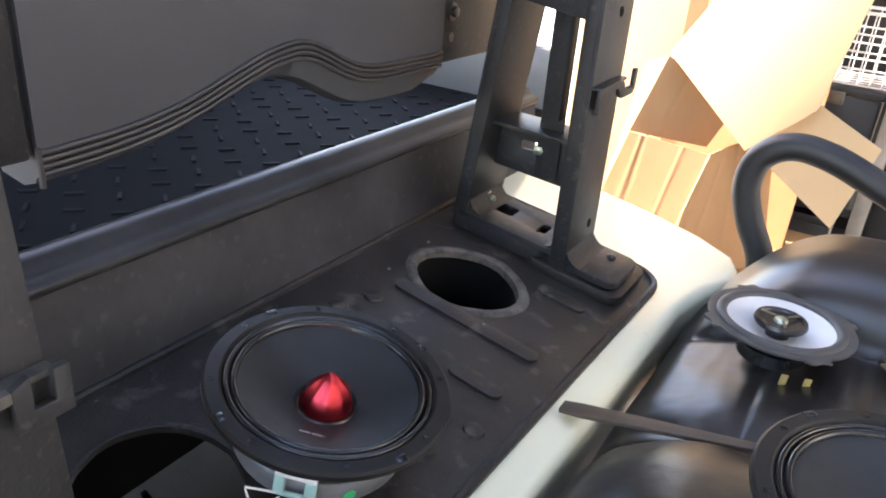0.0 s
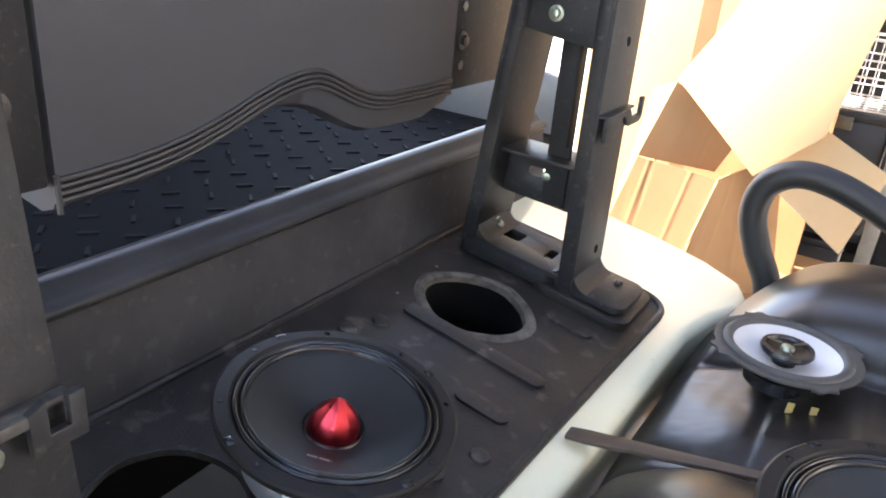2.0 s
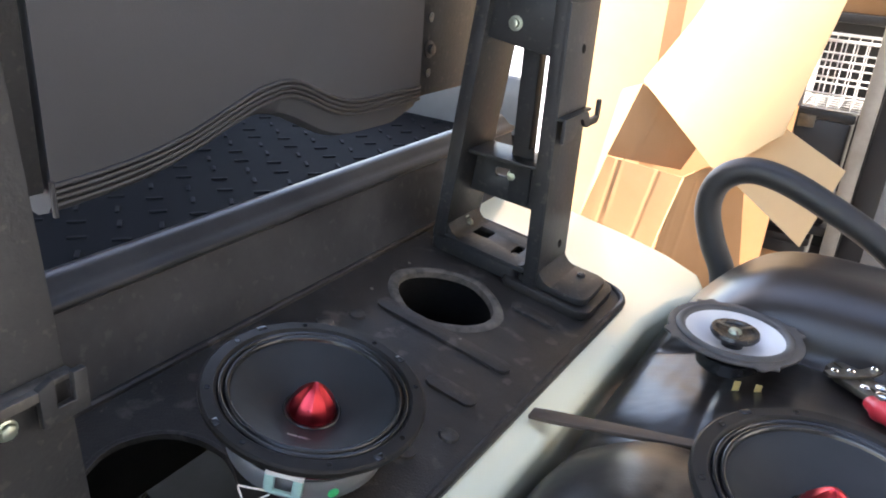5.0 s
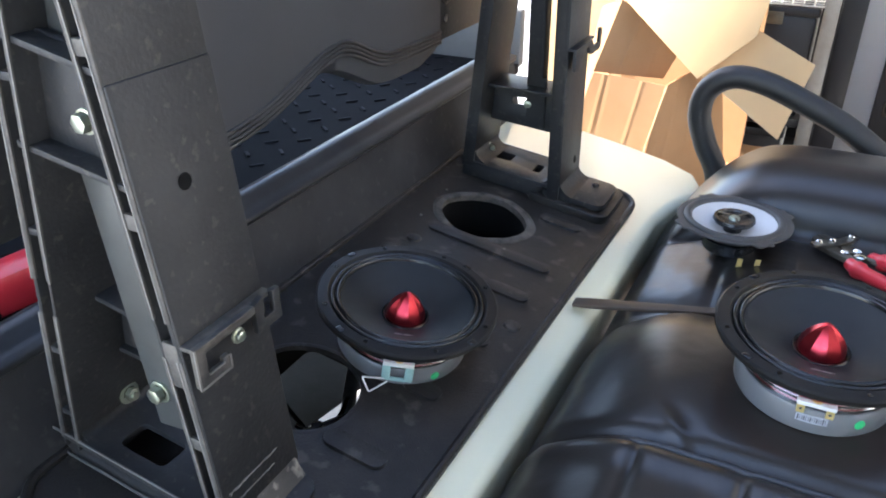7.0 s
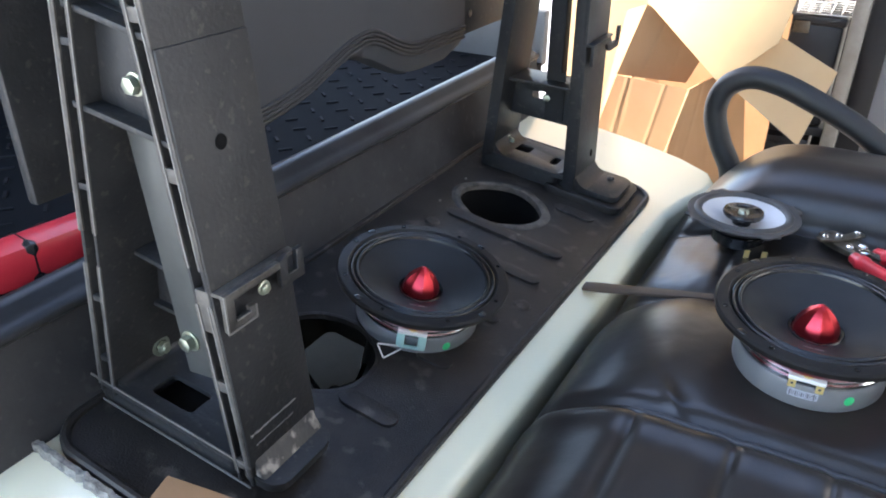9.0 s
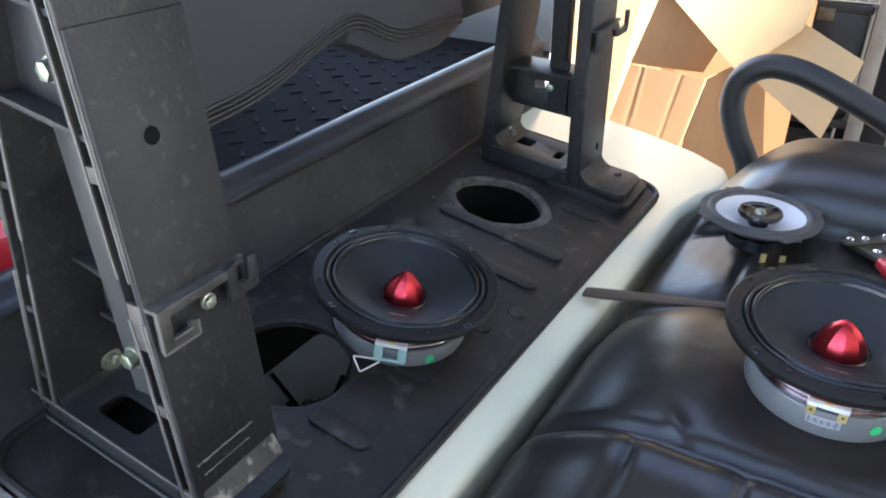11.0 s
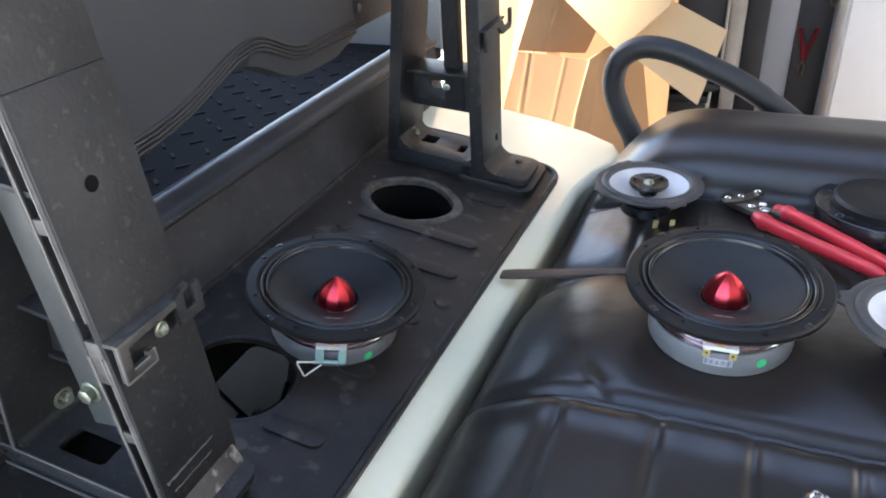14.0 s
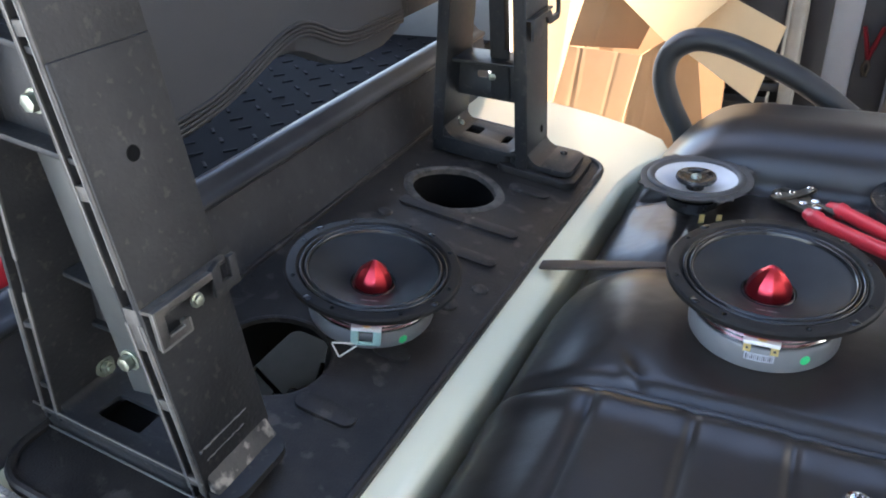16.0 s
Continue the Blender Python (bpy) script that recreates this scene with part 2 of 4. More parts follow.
def tube(points, r, n=12, closed=False, bm=None):
    """A round bar along a line; r may be a number or one per point."""
    b = bmesh.new()
    pts = [Vector(p) for p in points]
    rs = r if isinstance(r, (list, tuple)) else [r] * len(pts)
    up, rings = None, []
    for i, p in enumerate(pts):
        a = pts[i - 1] if (i or closed) else p
        c = pts[(i + 1) % len(pts)] if (i + 1 < len(pts) or closed) else p
        t = (c - a).normalized()
        if up is None:
            up = t.orthogonal()
        up = (up - t * up.dot(t)).normalized()
        side = t.cross(up)
        rings.append([b.verts.new(p + rs[i] * (up * math.cos(2 * math.pi * k / n) + side * math.sin(2 * math.pi * k / n))) for k in range(n)])
    pairs = list(zip(rings, rings[1:])) + ([(rings[-1], rings[0])] if closed else [])
    for p, q in pairs:
        for k in range(n):
            b.faces.new((p[k], p[(k + 1) % n], q[(k + 1) % n], q[k]))
    if not closed:
        b.faces.new(rings[0][::-1]), b.faces.new(rings[-1])
    bmesh.ops.recalc_face_normals(b, faces=b.faces)
    return merge(bm, b)


def rounded(x0, y0, x1, y1, r, n=6):
    """The outline of a rectangle with round corners."""
    out = []
    for cx, cy, a in ((x1 - r, y1 - r, 0), (x0 + r, y1 - r, 90), (x0 + r, y0 + r, 180), (x1 - r, y0 + r, 270)):
        out += [(cx + r * math.cos(radians(a + 90 * k / n)), cy + r * math.sin(radians(a + 90 * k / n))) for k in range(n + 1)]
    return out


def circle(cx, cy, r, n=32, turn=0.0):
    return [(cx + r * math.cos(2 * math.pi * k / n + turn), cy + r * math.sin(2 * math.pi * k / n + turn)) for k in range(n)]


def part(name, bm, material, parent=None, label="", smooth=True, angle=35):
    """Links a bmesh as one mesh object under a thing or a part."""
    me = bpy.data.meshes.new(name)
    bm.normal_update()
    for f in bm.faces:
        f.smooth = smooth
    if smooth:
        for e in bm.edges:
            if len(e.link_faces) == 2 and e.calc_face_angle(0) > radians(angle):
                e.smooth = False
    bm.to_mesh(me)
    bm.free()
    me.materials.append(material)
    ob = new(name, me)
    if parent is not None:
        ob.parent = parent
    return tagged(ob, label)


def thing(name, label, category, m=None, group="", kind=""):
    ob = new(name)
    ob.empty_display_size = 0.02
    if m is not None:
        ob.matrix_basis = m
    return tagged(ob, label, category, group, kind)


def solo(name, bm, material, label, category, group="", kind="", m=None, smooth=True, angle=35):
    ob = part(name, bm, material, None, label, smooth, angle)
    if m is not None:
        ob.matrix_basis = m
    return tagged(ob, "", category, group, kind)


def hexbolt(r=0.0075, h=0.006, washer=0.0105, shank=0.0):
    b = lathe([(0, 0), (washer, 0), (washer, 0.0016), (r, 0.002)], 24)
    prism(circle(0, 0, r, 6), h, Matrix.Translation((0, 0, 0.0018)), 0.0008, bm=b)
    lathe([(0, h + shank), (r * 0.55, h + shank), (r * 0.6, h + shank - 0.001), (r * 0.6, h)], 16, bm=b)
    return b


# ---- the setting ----
GROUND = -0.78
b = bmesh.new()
bmesh.ops.create_grid(b, x_segments=40, y_segments=40, size=30)
solo("ground", b, concrete, "grey concrete garage floor and yard", "ground", kind="structure", m=pose(0, 0, GROUND))
# walls added round the cart to block and bounce daylight
b = block((1.6, 0.12, 2.75), (1.54, -1.9, 0.6), 0)
solo("shade_wall_south", b, plaster, "plain painted wall added to limit the daylight", "wall", kind="structure")
b = block((0.12, 5.2, 2.75), (2.4, 0.8, 0.6))
solo("bounce_wall_east", b, bounce_wall_mat, "plain painted wall added to limit the daylight", "wall", kind="structure")
# added to the west; its end sets where the sun patch begins
b = block((0.12, 2.44, 2.75), (-2.4, -0.72, 0.6))
solo("shade_wall_west", b, plaster, "plain painted wall added to limit the daylight", "wall", kind="structure")
b = block((2.1, 0.12, 2.75), (1.41, 3.4, 0.6))
solo("shade_wall_north", b, plaster, "plain painted wall added to limit the daylight", "wall", kind="structure")
# unseen lintel, added to keep low sky out of the seat's reflections
b = block((1.8, 0.12, 1.16), (-0.545, 3.4, 1.4))
solo("shade_lintel_north", b, plaster, "plain painted wall added above far bay to hide sky", "wall", kind="structure")
# added, unseen roof: open over the cart for fill, cut short for the sun
b = prism([(-2.6, -1.6), (2.6, -1.6), (2.6, 3.9), (-1.45, 3.9), (-1.45, 0.6), (-2.6, 0.6)], 0.1, Matrix.Translation((0, 0, 1.98)), 0.0,
          ([(-1.4, -0.05), (1.9, -0.05), (1.9, 1.05), (-1.4, 1.05)],))
solo("ceiling", b, roof_blocker_mat, "plain dark ceiling slab added to block and admit daylight", "ceiling", kind="structure")

# ---- the cart ----
SLOPE = math.degrees(math.atan(0.17))
TRAY = pose(0, 0, 0, 0, SLOPE, 0)            # the tray rises towards the riser


def on_tray(x, y, h=0.0):
    """A place on the tray, from the plan."""
    return Vector((x, y, -0.17 * x + h))


def taper(points):
    """Draws the outer edge in towards the near end of the tray."""
    return [(x - (0.0235 * max(0.0, 0.48 - y) if x > -0.1 else 0.0), y) for x, y in points]


def golf_cart():
    root = thing("golf_cart", "cream glossy moulded cart body under black tray", "vehicle body", TRAY)
    out = [(-0.31, -0.55), (0.02, -0.55), (0.038, -0.52), (0.04, 0.5), (0.055, 0.58), (0.078, 0.64), (0.078, 0.68), (0.06, 0.72),
           (0.0, 0.745), (-0.08, 0.755), (-0.31, 0.755)]
    out = taper(out)
    hole_a = circle(-0.181, 0.315, 0.07, 24)
    hole_b = circle(-0.195, -0.08, 0.1, 24)
    top = prism(out, 0.05, Matrix.Translation((0, 0, -0.056)), 0.0, (hole_a, hole_b))
    rim = [e for e in top.edges if len(e.link_faces) == 2 and e.calc_face_angle(0) > 0.9 and all(v.co.z > -0.02 for v in e.verts)
           and all(min(math.hypot(v.co.x + 0.181, v.co.y - c) for c in (0.315, -0.08)) > 0.118 for v in e.verts)]
    bevel(top, 0.026, 6, rim)
    part("shell_top", top, cream_mat, root)
    ring = out + [(-0.31, 0.735), (-0.08, 0.735), (0.0, 0.725), (0.045, 0.69), (0.06, 0.66), (0.03, 0.57), (0.022, 0.5), (-0.004, -0.53), (-0.31, -0.53)]
    side = prism(ring, 0.34, Matrix.Translation((0, 0, -0.395)))
    part("shell_side", side, cream_mat, root)
    return root


def tray():
    root = thing("plastic_tray", "black textured plastic tray with two round speaker holes", "tray", TRAY)
    far, near = (-0.1745, 0.315), (-0.181, -0.112)
    octo = [(far[0] + 0.0625 * math.cos(radians(a)) * (1 + 0.03 * math.cos(radians(4 * a))), far[1] + 0.0585 * math.sin(radians(a)) * (1 + 0.03 * math.cos(radians(4 * a)))) for a in range(0, 360, 6)]
    rnd = circle(near[0], near[1], 0.06, 36)
    out = taper(rounded(-0.296, -0.352, 0.001, 0.54, 0.04, 8))
    part("tray_floor", prism(out, 0.006, Matrix.Translation((0, 0, -0.006)), 0.0, (octo, rnd)), tray_mat, root)
    line = [(x, y, 0.001) for x, y in taper(rounded(-0.292, -0.348, -0.003, 0.536, 0.036, 8))]
    part("edge_bead", tube(line, 0.0045, 8, True), tray_mat, root)
    for name, cx, cy, r in (("hole_rim", far[0], far[1], 0.0635), ("cut_edge", near[0], near[1], 0.0605)):
        if name == "hole_rim":
            b = lathe([(r - 0.003, -0.007), (r - 0.0022, 0.0012), (r, 0.002), (r + 0.004, 0.0026), (r + 0.007, 0.0024), (r + 0.011, 0.0004)], 72)
        else:
            b = lathe([(r - 0.0015, -0.006), (r - 0.0015, 0.0006), (r + 0.0015, 0.0012), (r + 0.0035, 0.0004)], 40)
        for v in b.verts:
            a = math.atan2(v.co.y, v.co.x)
            if name == "hole_rim":
                v.co.xy *= 1 + 0.03 * math.cos(4 * a)
                v.co.y *= 0.95
            v.co.xy *= 1 + 0.025 * noise.noise(Vector((3 * math.cos(a), 3 * math.sin(a), r * 90))) + 0.012 * noise.noise(Vector((9 * math.cos(a), 9 * math.sin(a), 4)))
        b.transform(Matrix.Translation((cx, cy, 0)))
        part(name, b, dust_mat if name == "hole_rim" else tray_mat, root, "dusty raised rim of a hole" if name == "hole_rim" else "")
        if name == "hole_rim":
            # liner coloured near-black to stand in for the hole's shade
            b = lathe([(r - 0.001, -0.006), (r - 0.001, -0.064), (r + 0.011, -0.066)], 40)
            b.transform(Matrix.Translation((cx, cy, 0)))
            part("hole_wall", b, hole_shade, root)
    # closed near-black bucket, added so the far hole reads as deep shade
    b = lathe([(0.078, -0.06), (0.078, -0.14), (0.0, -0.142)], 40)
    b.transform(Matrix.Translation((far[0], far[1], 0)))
    part("shade_well", b, hole_shade, root)
    # pressed beads that run from the holes to the outer edge
    for y, x0, x1 in ((0.373, -0.108, -0.046), (0.2435, -0.225, -0.046), (0.166, -0.105, -0.046), (0.06, -0.1, -0.052), (-0.045, -0.1, -0.058), (-0.15, -0.125, -0.06)):
        bead = prism(rounded(x0, y - 0.0105, x1, y + 0.0105, 0.0104, 8), 0.006, Matrix.Translation((0, 0, -0.0025)), 0.0034)
        part("pressed_bead", bead, tray_mat, root)
    # moulded foot pads under the seat posts, and small dimples
    for y0, y1 in ((0.408, 0.522),):
        part("foot_pad", prism(rounded(-0.15, y0, -0.022, y1, 0.02), 0.012, None, 0.003), tray_mat, root)
    for x, y in ((-0.043, 0.108), (-0.225, 0.2), (-0.24, 0.16)):
        b = lathe([(0.011, -0.001), (0.009, 0.0025), (0.004, 0.0035), (0, 0.0036)], 18)
        b.transform(Matrix.Translation((x, y, 0)))
        part("dimple", b, tray_mat, root)
    for x, y in ((-0.25, 0.345), (-0.245, 0.255), (-0.115, 0.25)):
        b = lathe([(0.002, 0), (0.002, 0.0015), (0, 0.0018)], 10)
        b.transform(Matrix.Translation((x, y, 0.002)))
        part("clip", b, worn_mat, root)
    # dark liner and pan added beneath to block light; the cut-out shows lit ground
    part("shade_liner", prism(rounded(-0.402, -0.342, -0.012, 0.234, 0.02), 0.3, Matrix.Translation((0, 0, -0.308)), 0.0, (rounded(-0.398, -0.338, -0.016, 0.23, 0.018),)), under_mat, root)
    part("shade_pan", prism([(-1.3, -0.6), (0.03, -0.6), (0.03, 1.0), (-1.3, 1.0)], 0.004, TRAY.inverted() @ Matrix.Translation((0, 0, -0.27)), 0.0,
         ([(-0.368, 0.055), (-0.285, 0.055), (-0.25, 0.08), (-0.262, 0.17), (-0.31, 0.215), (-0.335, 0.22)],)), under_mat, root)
    return root


def riser():
    """The wall behind the tray with its rolled lip."""
    prof = [(-0.286, 0.044), (-0.29, 0.055), (-0.303, 0.138), (-0.2985, 0.1415), (-0.297, 0.1455), (-0.2985, 0.149), (-0.3075, 0.1505), (-0.3135, 0.1545),
            (-0.319, 0.1605), (-0.3265, 0.1638), (-0.337, 0.1615), (-0.348, 0.15), (-0.352, 0.02), (-0.30, 0.02)]
    m = Matrix(((1, 0, 0, 0), (0, 0, 1, -0.42), (0, 1, 0, 0), (0, 0, 0, 1)))
    root = thing("riser_panel", "black plastic riser with a rolled upper lip", "panel")
    part("face", prism(prof[:3] + [(-0.33, 0.138), (-0.33, 0.02), (-0.30, 0.02)], 1.16, m), wall_mat, root, angle=50)
    part("rolled_lip", prism(prof[2:12] + [(-0.352, 0.125), (-0.31, 0.125)], 1.16, m), lip_mat, root, "rolled upper lip", angle=60)
    part("rear_face", prism([(-0.3305, 0.02), (-0.3305, 0.1245), (-0.352, 0.1245), (-0.352, 0.02)], 1.16, m), wall_mat, root)
    return root


def grit():
    """Crumbs and dried sealant along the foot of the riser and on the tray."""
    b = bmesh.new()
    rng = random.Random(4)
    for k in range(60):
        y = -0.25 + 0.76 * rng.random()
        x = -0.283 + abs(rng.gauss(0, 0.004)) if k < 42 else -0.27 + 0.25 * rng.random()
        if math.hypot(x + 0.1745, y - 0.315) < 0.08 or math.hypot(x + 0.18, y + 0.112) < 0.085 or math.hypot(x + 0.128, y - 0.006) < 0.07:
            continue
        s = 0.0004 + 0.0007 * rng.random()
        block((s * 1.5, s * (1 + 2 * rng.random()), s * 0.8), (x / math.cos(radians(SLOPE)), y, s * 0.3), s * 0.2, pose(0, 0, 0, 0, 0, rng.random() * 180), b)
    return solo("grit", b, dust_mat, "pale crumbs and dust scattered on black tray", "grit", kind="stuff", m=TRAY)


def tread_floor():
    root = thing("tread_floor", "black moulded floor mat with raised tread bars", "floor mat", pose(-0.36, 0, 0.085))
    part("mat", block((0.9, 1.4, 0.02), (-0.45, 0.215, -0.01), 0.003), tread_mat, root)
    b = block((0.022, 0.0055, 0.003), (0, 0, 0.001), 0.0012)
    me = bpy.data.meshes.new("tread_bar")
    b.to_mesh(me)
    b.free()
    me.materials.append(bar_mat)
    for i in range(14):
        for j in range(23):
            ob = new("tread_bar", me)
            ob.parent = root
            ob.matrix_basis = pose(-0.05 - 0.042 * i, -0.42 + 0.058 * j + 0.029 * (i % 2), 0.0005, 0, 0, 50 if (i + j) % 2 else -40)
    part("side_wall", block((0.9, 0.03, 0.12), (-0.45, 0.93, 0.05), 0.008), magnet_mat, root)
    return root


golf_cart()
tray()
riser()
grit()
tread_floor()


def seat_post(sign, y_in, label):
    """A cast frame of two double-walled legs that stands on the tray; its open side faces outwards."""
    root = thing("seat_post", label, "seat bracket", group="seat posts")
    D = 0.095 if sign > 0 else 0.084

    def put(x0, z0, x1, z1, v0, v1, t, name, mat=strut_mat, w=0.0012):
        # a plate on the line from (x0, z0) to (x1, z1), t thick towards -x, v0 to v1 outwards
        dx, dz = x1 - x0, z1 - z0
        l = math.hypot(dx, dz)
        nx, nz = -dz / l * t, dx / l * t
        pts = [(x0, z0), (x1, z1), (x1 + nx, z1 + nz), (x0 + nx, z0 + nz)]
        return plate(pts, v0, v1, name, mat, w)

    def plate(pts, v0, v1, name, mat=strut_mat, w=0.0012, holes=()):
        m = Matrix(((1, 0, 0, 0), (0, 0, sign, y_in + sign * v0), (0, 1, 0, 0), (0, 0, 0, 1)))
        return part(name, prism(pts, v1 - v0, m, w, holes), mat, root)

    def xr(z):
        return -0.095 - 0.008 * z if sign > 0 else -0.107 - 0.088 * (z - 0.04)

    def xl(z):
        return (-0.252 + 0.115 * (z - 0.04)) if sign > 0 else (-0.284 + 0.165 * (z - 0.04))

    def zb(x):
        return 0.026 - 0.15 * x * 0.9

    TOP = 0.66
    # right leg: two walls, web, ribs
    put(xr(0.03), 0.03, xr(TOP), TOP, 0, D, 0.0045, "leg_wall")
    put(xr(0.03) - 0.0145, 0.03, xr(TOP) - 0.0145, TOP, 0, D, 0.0035, "leg_wall")
    put(xr(0.02) - 0.003, 0.02, xr(TOP) - 0.003, TOP, 0, 0.005, 0.0145, "leg_web")
    for z, h in ((0.05, 0.009), (0.127, 0.01), (0.195, 0.036), (0.3, 0.011), (0.405, 0.01), (0.52, 0.01)):
        plate([(xr(z) - 0.003, z - h / 2), (xr(z) - 0.003, z + h / 2), (xr(z) - 0.016, z + h / 2), (xr(z) - 0.016, z - h / 2)], D - 0.003, D + 0.0002, "rib_cap", scuff_mat, 0.0008)
        plate([(xr(z) - 0.004, z - h / 2), (xr(z) - 0.004, z + h / 2), (xr(z) - 0.0148, z + h / 2), (xr(z) - 0.0148, z - h / 2)], 0.005, D - 0.001, "leg_rib")
    # left leg
    put(xl(0.06), 0.06, xl(TOP), TOP, 0, D, 0.004, "leg_wall")
    put(xl(0.06) + 0.015, 0.06, xl(TOP) + 0.015, TOP, 0, D, 0.0035, "leg_wall")
    put(xl(0.06) + 0.013, 0.06, xl(TOP) + 0.013, TOP, 0, 0.005, 0.014, "leg_web")
    for z in (0.1, 0.165, 0.27, 0.38, 0.5):
        plate([(xl(z) - 0.001, z - 0.003), (xl(z) - 0.001, z + 0.003), (xl(z) + 0.0125, z + 0.003), (xl(z) + 0.0125, z - 0.003)], 0.005, D - 0.001, "leg_rib")
    # worn bright rims on the open side
    for f, k, z0 in ((xr, -0.0022, 0.04), (xr, -0.0163, 0.04), (xl, -0.002, 0.07), (xl, 0.013, 0.07)):
        for a, c in ((z0, 0.2), (0.23, TOP)):
            put(f(a) + k + 0.0022, a, f(c) + k + 0.0022, c, D - 0.002, D + 0.0005, 0.0044, "thick_rim", scuff_mat, 0.001)
            put(f(a) + k + (0.0024 if k in (-0.0163, 0.013) else -0.0012), a, f(c) + k + (0.0024 if k in (-0.0163, 0.013) else -0.0012), c, D - 0.0004, D + 0.0009, 0.0012, "worn_rim", worn_mat, 0.0)
    # sloped base with a rectangular hole, its skirt, and the outer foot
    xs = (-0.285, -0.03)
    th = math.degrees(math.atan(0.135))
    base_m = Matrix.Translation((0, y_in, 0.026)) @ pose(0, 0, 0, 0, th, 0) @ Matrix.Diagonal((1, sign, 1, 1))
    hole = rounded(-0.24, 0.04, -0.192, 0.068, 0.005, 3)
    slot = rounded(-0.152, 0.03, -0.14, 0.06, 0.005, 3)
    part("base_plate", prism(rounded(-0.262 if sign > 0 else -0.298, 0.0, xr(0.04) - 0.012, D, 0.014), 0.006, base_m @ Matrix.Translation((0, 0, 0.004)), 0.0015, (hole, slot)), strut_mat, root)
    part("base_skirt", prism(rounded(-0.26 if sign > 0 else -0.296, 0.003, -0.127, D - 0.003, 0.012), 0.02, base_m @ Matrix.Translation((0, 0, -0.0165)), 0.001, (rounded(-0.254, 0.009, -0.133, D - 0.009, 0.01),)), strut_mat, root)
    foot = prism(rounded(-0.128, 0.004, -0.028 if sign > 0 else -0.082, D - 0.002, 0.016), 0.009, base_m @ Matrix.Translation((0, 0, -0.009)), 0.003)
    part("foot", foot, strut_mat, root)
    # worn rims along the open side of the base
    for h in (0.009, -0.014):
        rb = prism([(-0.3 if sign < 0 else -0.262, 0), (xr(0.04) - 0.003, 0), (xr(0.04) - 0.003, 0.002), (-0.3 if sign < 0 else -0.262, 0.002)], 0.0012,
                   base_m @ Matrix.Translation((0, D + 0.0005, h)) @ pose(0, 0, 0, 90, 0, 0))
        part("worn_rim", rb, worn_mat, root)
    # crossbars with a slotted hole
    if sign > 0:
        sl = rounded(-0.193, 0.151, -0.166, 0.162, 0.004, 3)
        plate([(xl(0.124), 0.125), (xl(0.124) + 0.02, 0.1225), (xr(0.12) - 0.034, 0.114), (xr(0.12) - 0.024, 0.1105), (xr(0.12) - 0.019, 0.104), (xr(0.12) - 0.017, 0.095), (xr(0.11) - 0.004, 0.095),
               (xr(0.18) - 0.004, 0.181), (xl(0.185), 0.186)], 0.05, 0.056, "crossbar", strut_mat, 0.0015, (sl,))
        plate([(xl(0.185) + 0.004, 0.182), (xr(0.18) - 0.006, 0.177), (xr(0.18) - 0.006, 0.182), (xl(0.185) + 0.004, 0.187)], 0.02, 0.085, "crossbar_flange")
    else:
        sl = rounded(-0.2, 0.153, -0.165, 0.165, 0.004, 3)
        plate([(xl(0.13), 0.135), (xr(0.12) - 0.004, 0.118), (xr(0.195) - 0.004, 0.172), (xl(0.21), 0.2)], 0.022, 0.028, "crossbar", strut_mat, 0.0015, (sl,))
        plate([(xl(0.2) + 0.004, 0.197), (xr(0.19) - 0.006, 0.172), (xr(0.19) - 0.006, 0.177), (xl(0.2) + 0.004, 0.202)], 0.0, 0.05, "crossbar_flange")
        plate([(xl(0.14) + 0.004, 0.134), (xr(0.125) - 0.006, 0.119), (xr(0.125) - 0.006, 0.124), (xl(0.14) + 0.004, 0.139)], 0.0, 0.034, "crossbar_flange")
    # rounded bends from the base into the legs, and out into the foot
    def bend(x, z, r, side, slope):
        arc = [(x + side * r * (1 - math.sin(math.pi / 2 * k / 6)), z - slope * side * r * (1 - math.sin(math.pi / 2 * k / 6)) + r * (1 - math.cos(math.pi / 2 * k / 6))) for k in range(7)]
        return [(x - side * 0.002, z - 0.003)] + arc + [(x - side * 0.002, z + r)]
    xw = xl(0.08) + 0.0148
    plate(bend(xw, 0.0365 - 0.135 * xw, 0.02 if sign > 0 else 0.006, 1, 0.135), 0.004, D - 0.004, "bend", strut_mat, 0.0)
    if sign > 0:
        xf = xr(0.05) + 0.001
        plate(bend(xf, 0.026 - 0.135 * xf, 0.02, 1, 0.135), 0.004, D - 0.004, "bend", strut_mat, 0.0)
        xn = xr(0.06) - 0.0172
        plate(bend(xn, 0.0365 - 0.135 * xn, 0.012, -1, 0.135), 0.004, D - 0.004, "bend", strut_mat, 0.0)
    plate([(xl(0.33), 0.335), (xr(0.32) - 0.004, 0.318), (xr(0.4) - 0.004, 0.392), (xl(0.4), 0.41)], *((0.012, 0.018) if sign > 0 else (0.06, 0.066)), "crossbar")
    for z in (0.33, 0.4):
        plate([(xl(z) + 0.004, z + 0.003), (xr(z) - 0.006, z - 0.012), (xr(z) - 0.006, z - 0.007), (xl(z) + 0.004, z + 0.008)], *((0.018, 0.05) if sign > 0 else (0.066, D - 0.002)), "crossbar_flange")
    # zinc brace bar, bolted low down
    if sign < 0:
        put(-0.164, 0.1, -0.164 - 0.09 * 0.5, 0.6, 0.05, 0.056, 0.031, "brace_bar", brace_mat, 0.0008)
    else:
        put(-0.139, 0.12, -0.142, 0.6, 0.046, 0.052, 0.03, "brace_bar", strut_mat, 0.0008)
    if sign > 0:
        put(-0.139, 0.2, -0.142, 0.6, 0.03, 0.046, 0.004, "brace_flange")
    out_m = pose(0, 0, 0, -90 * sign, 0, 0)

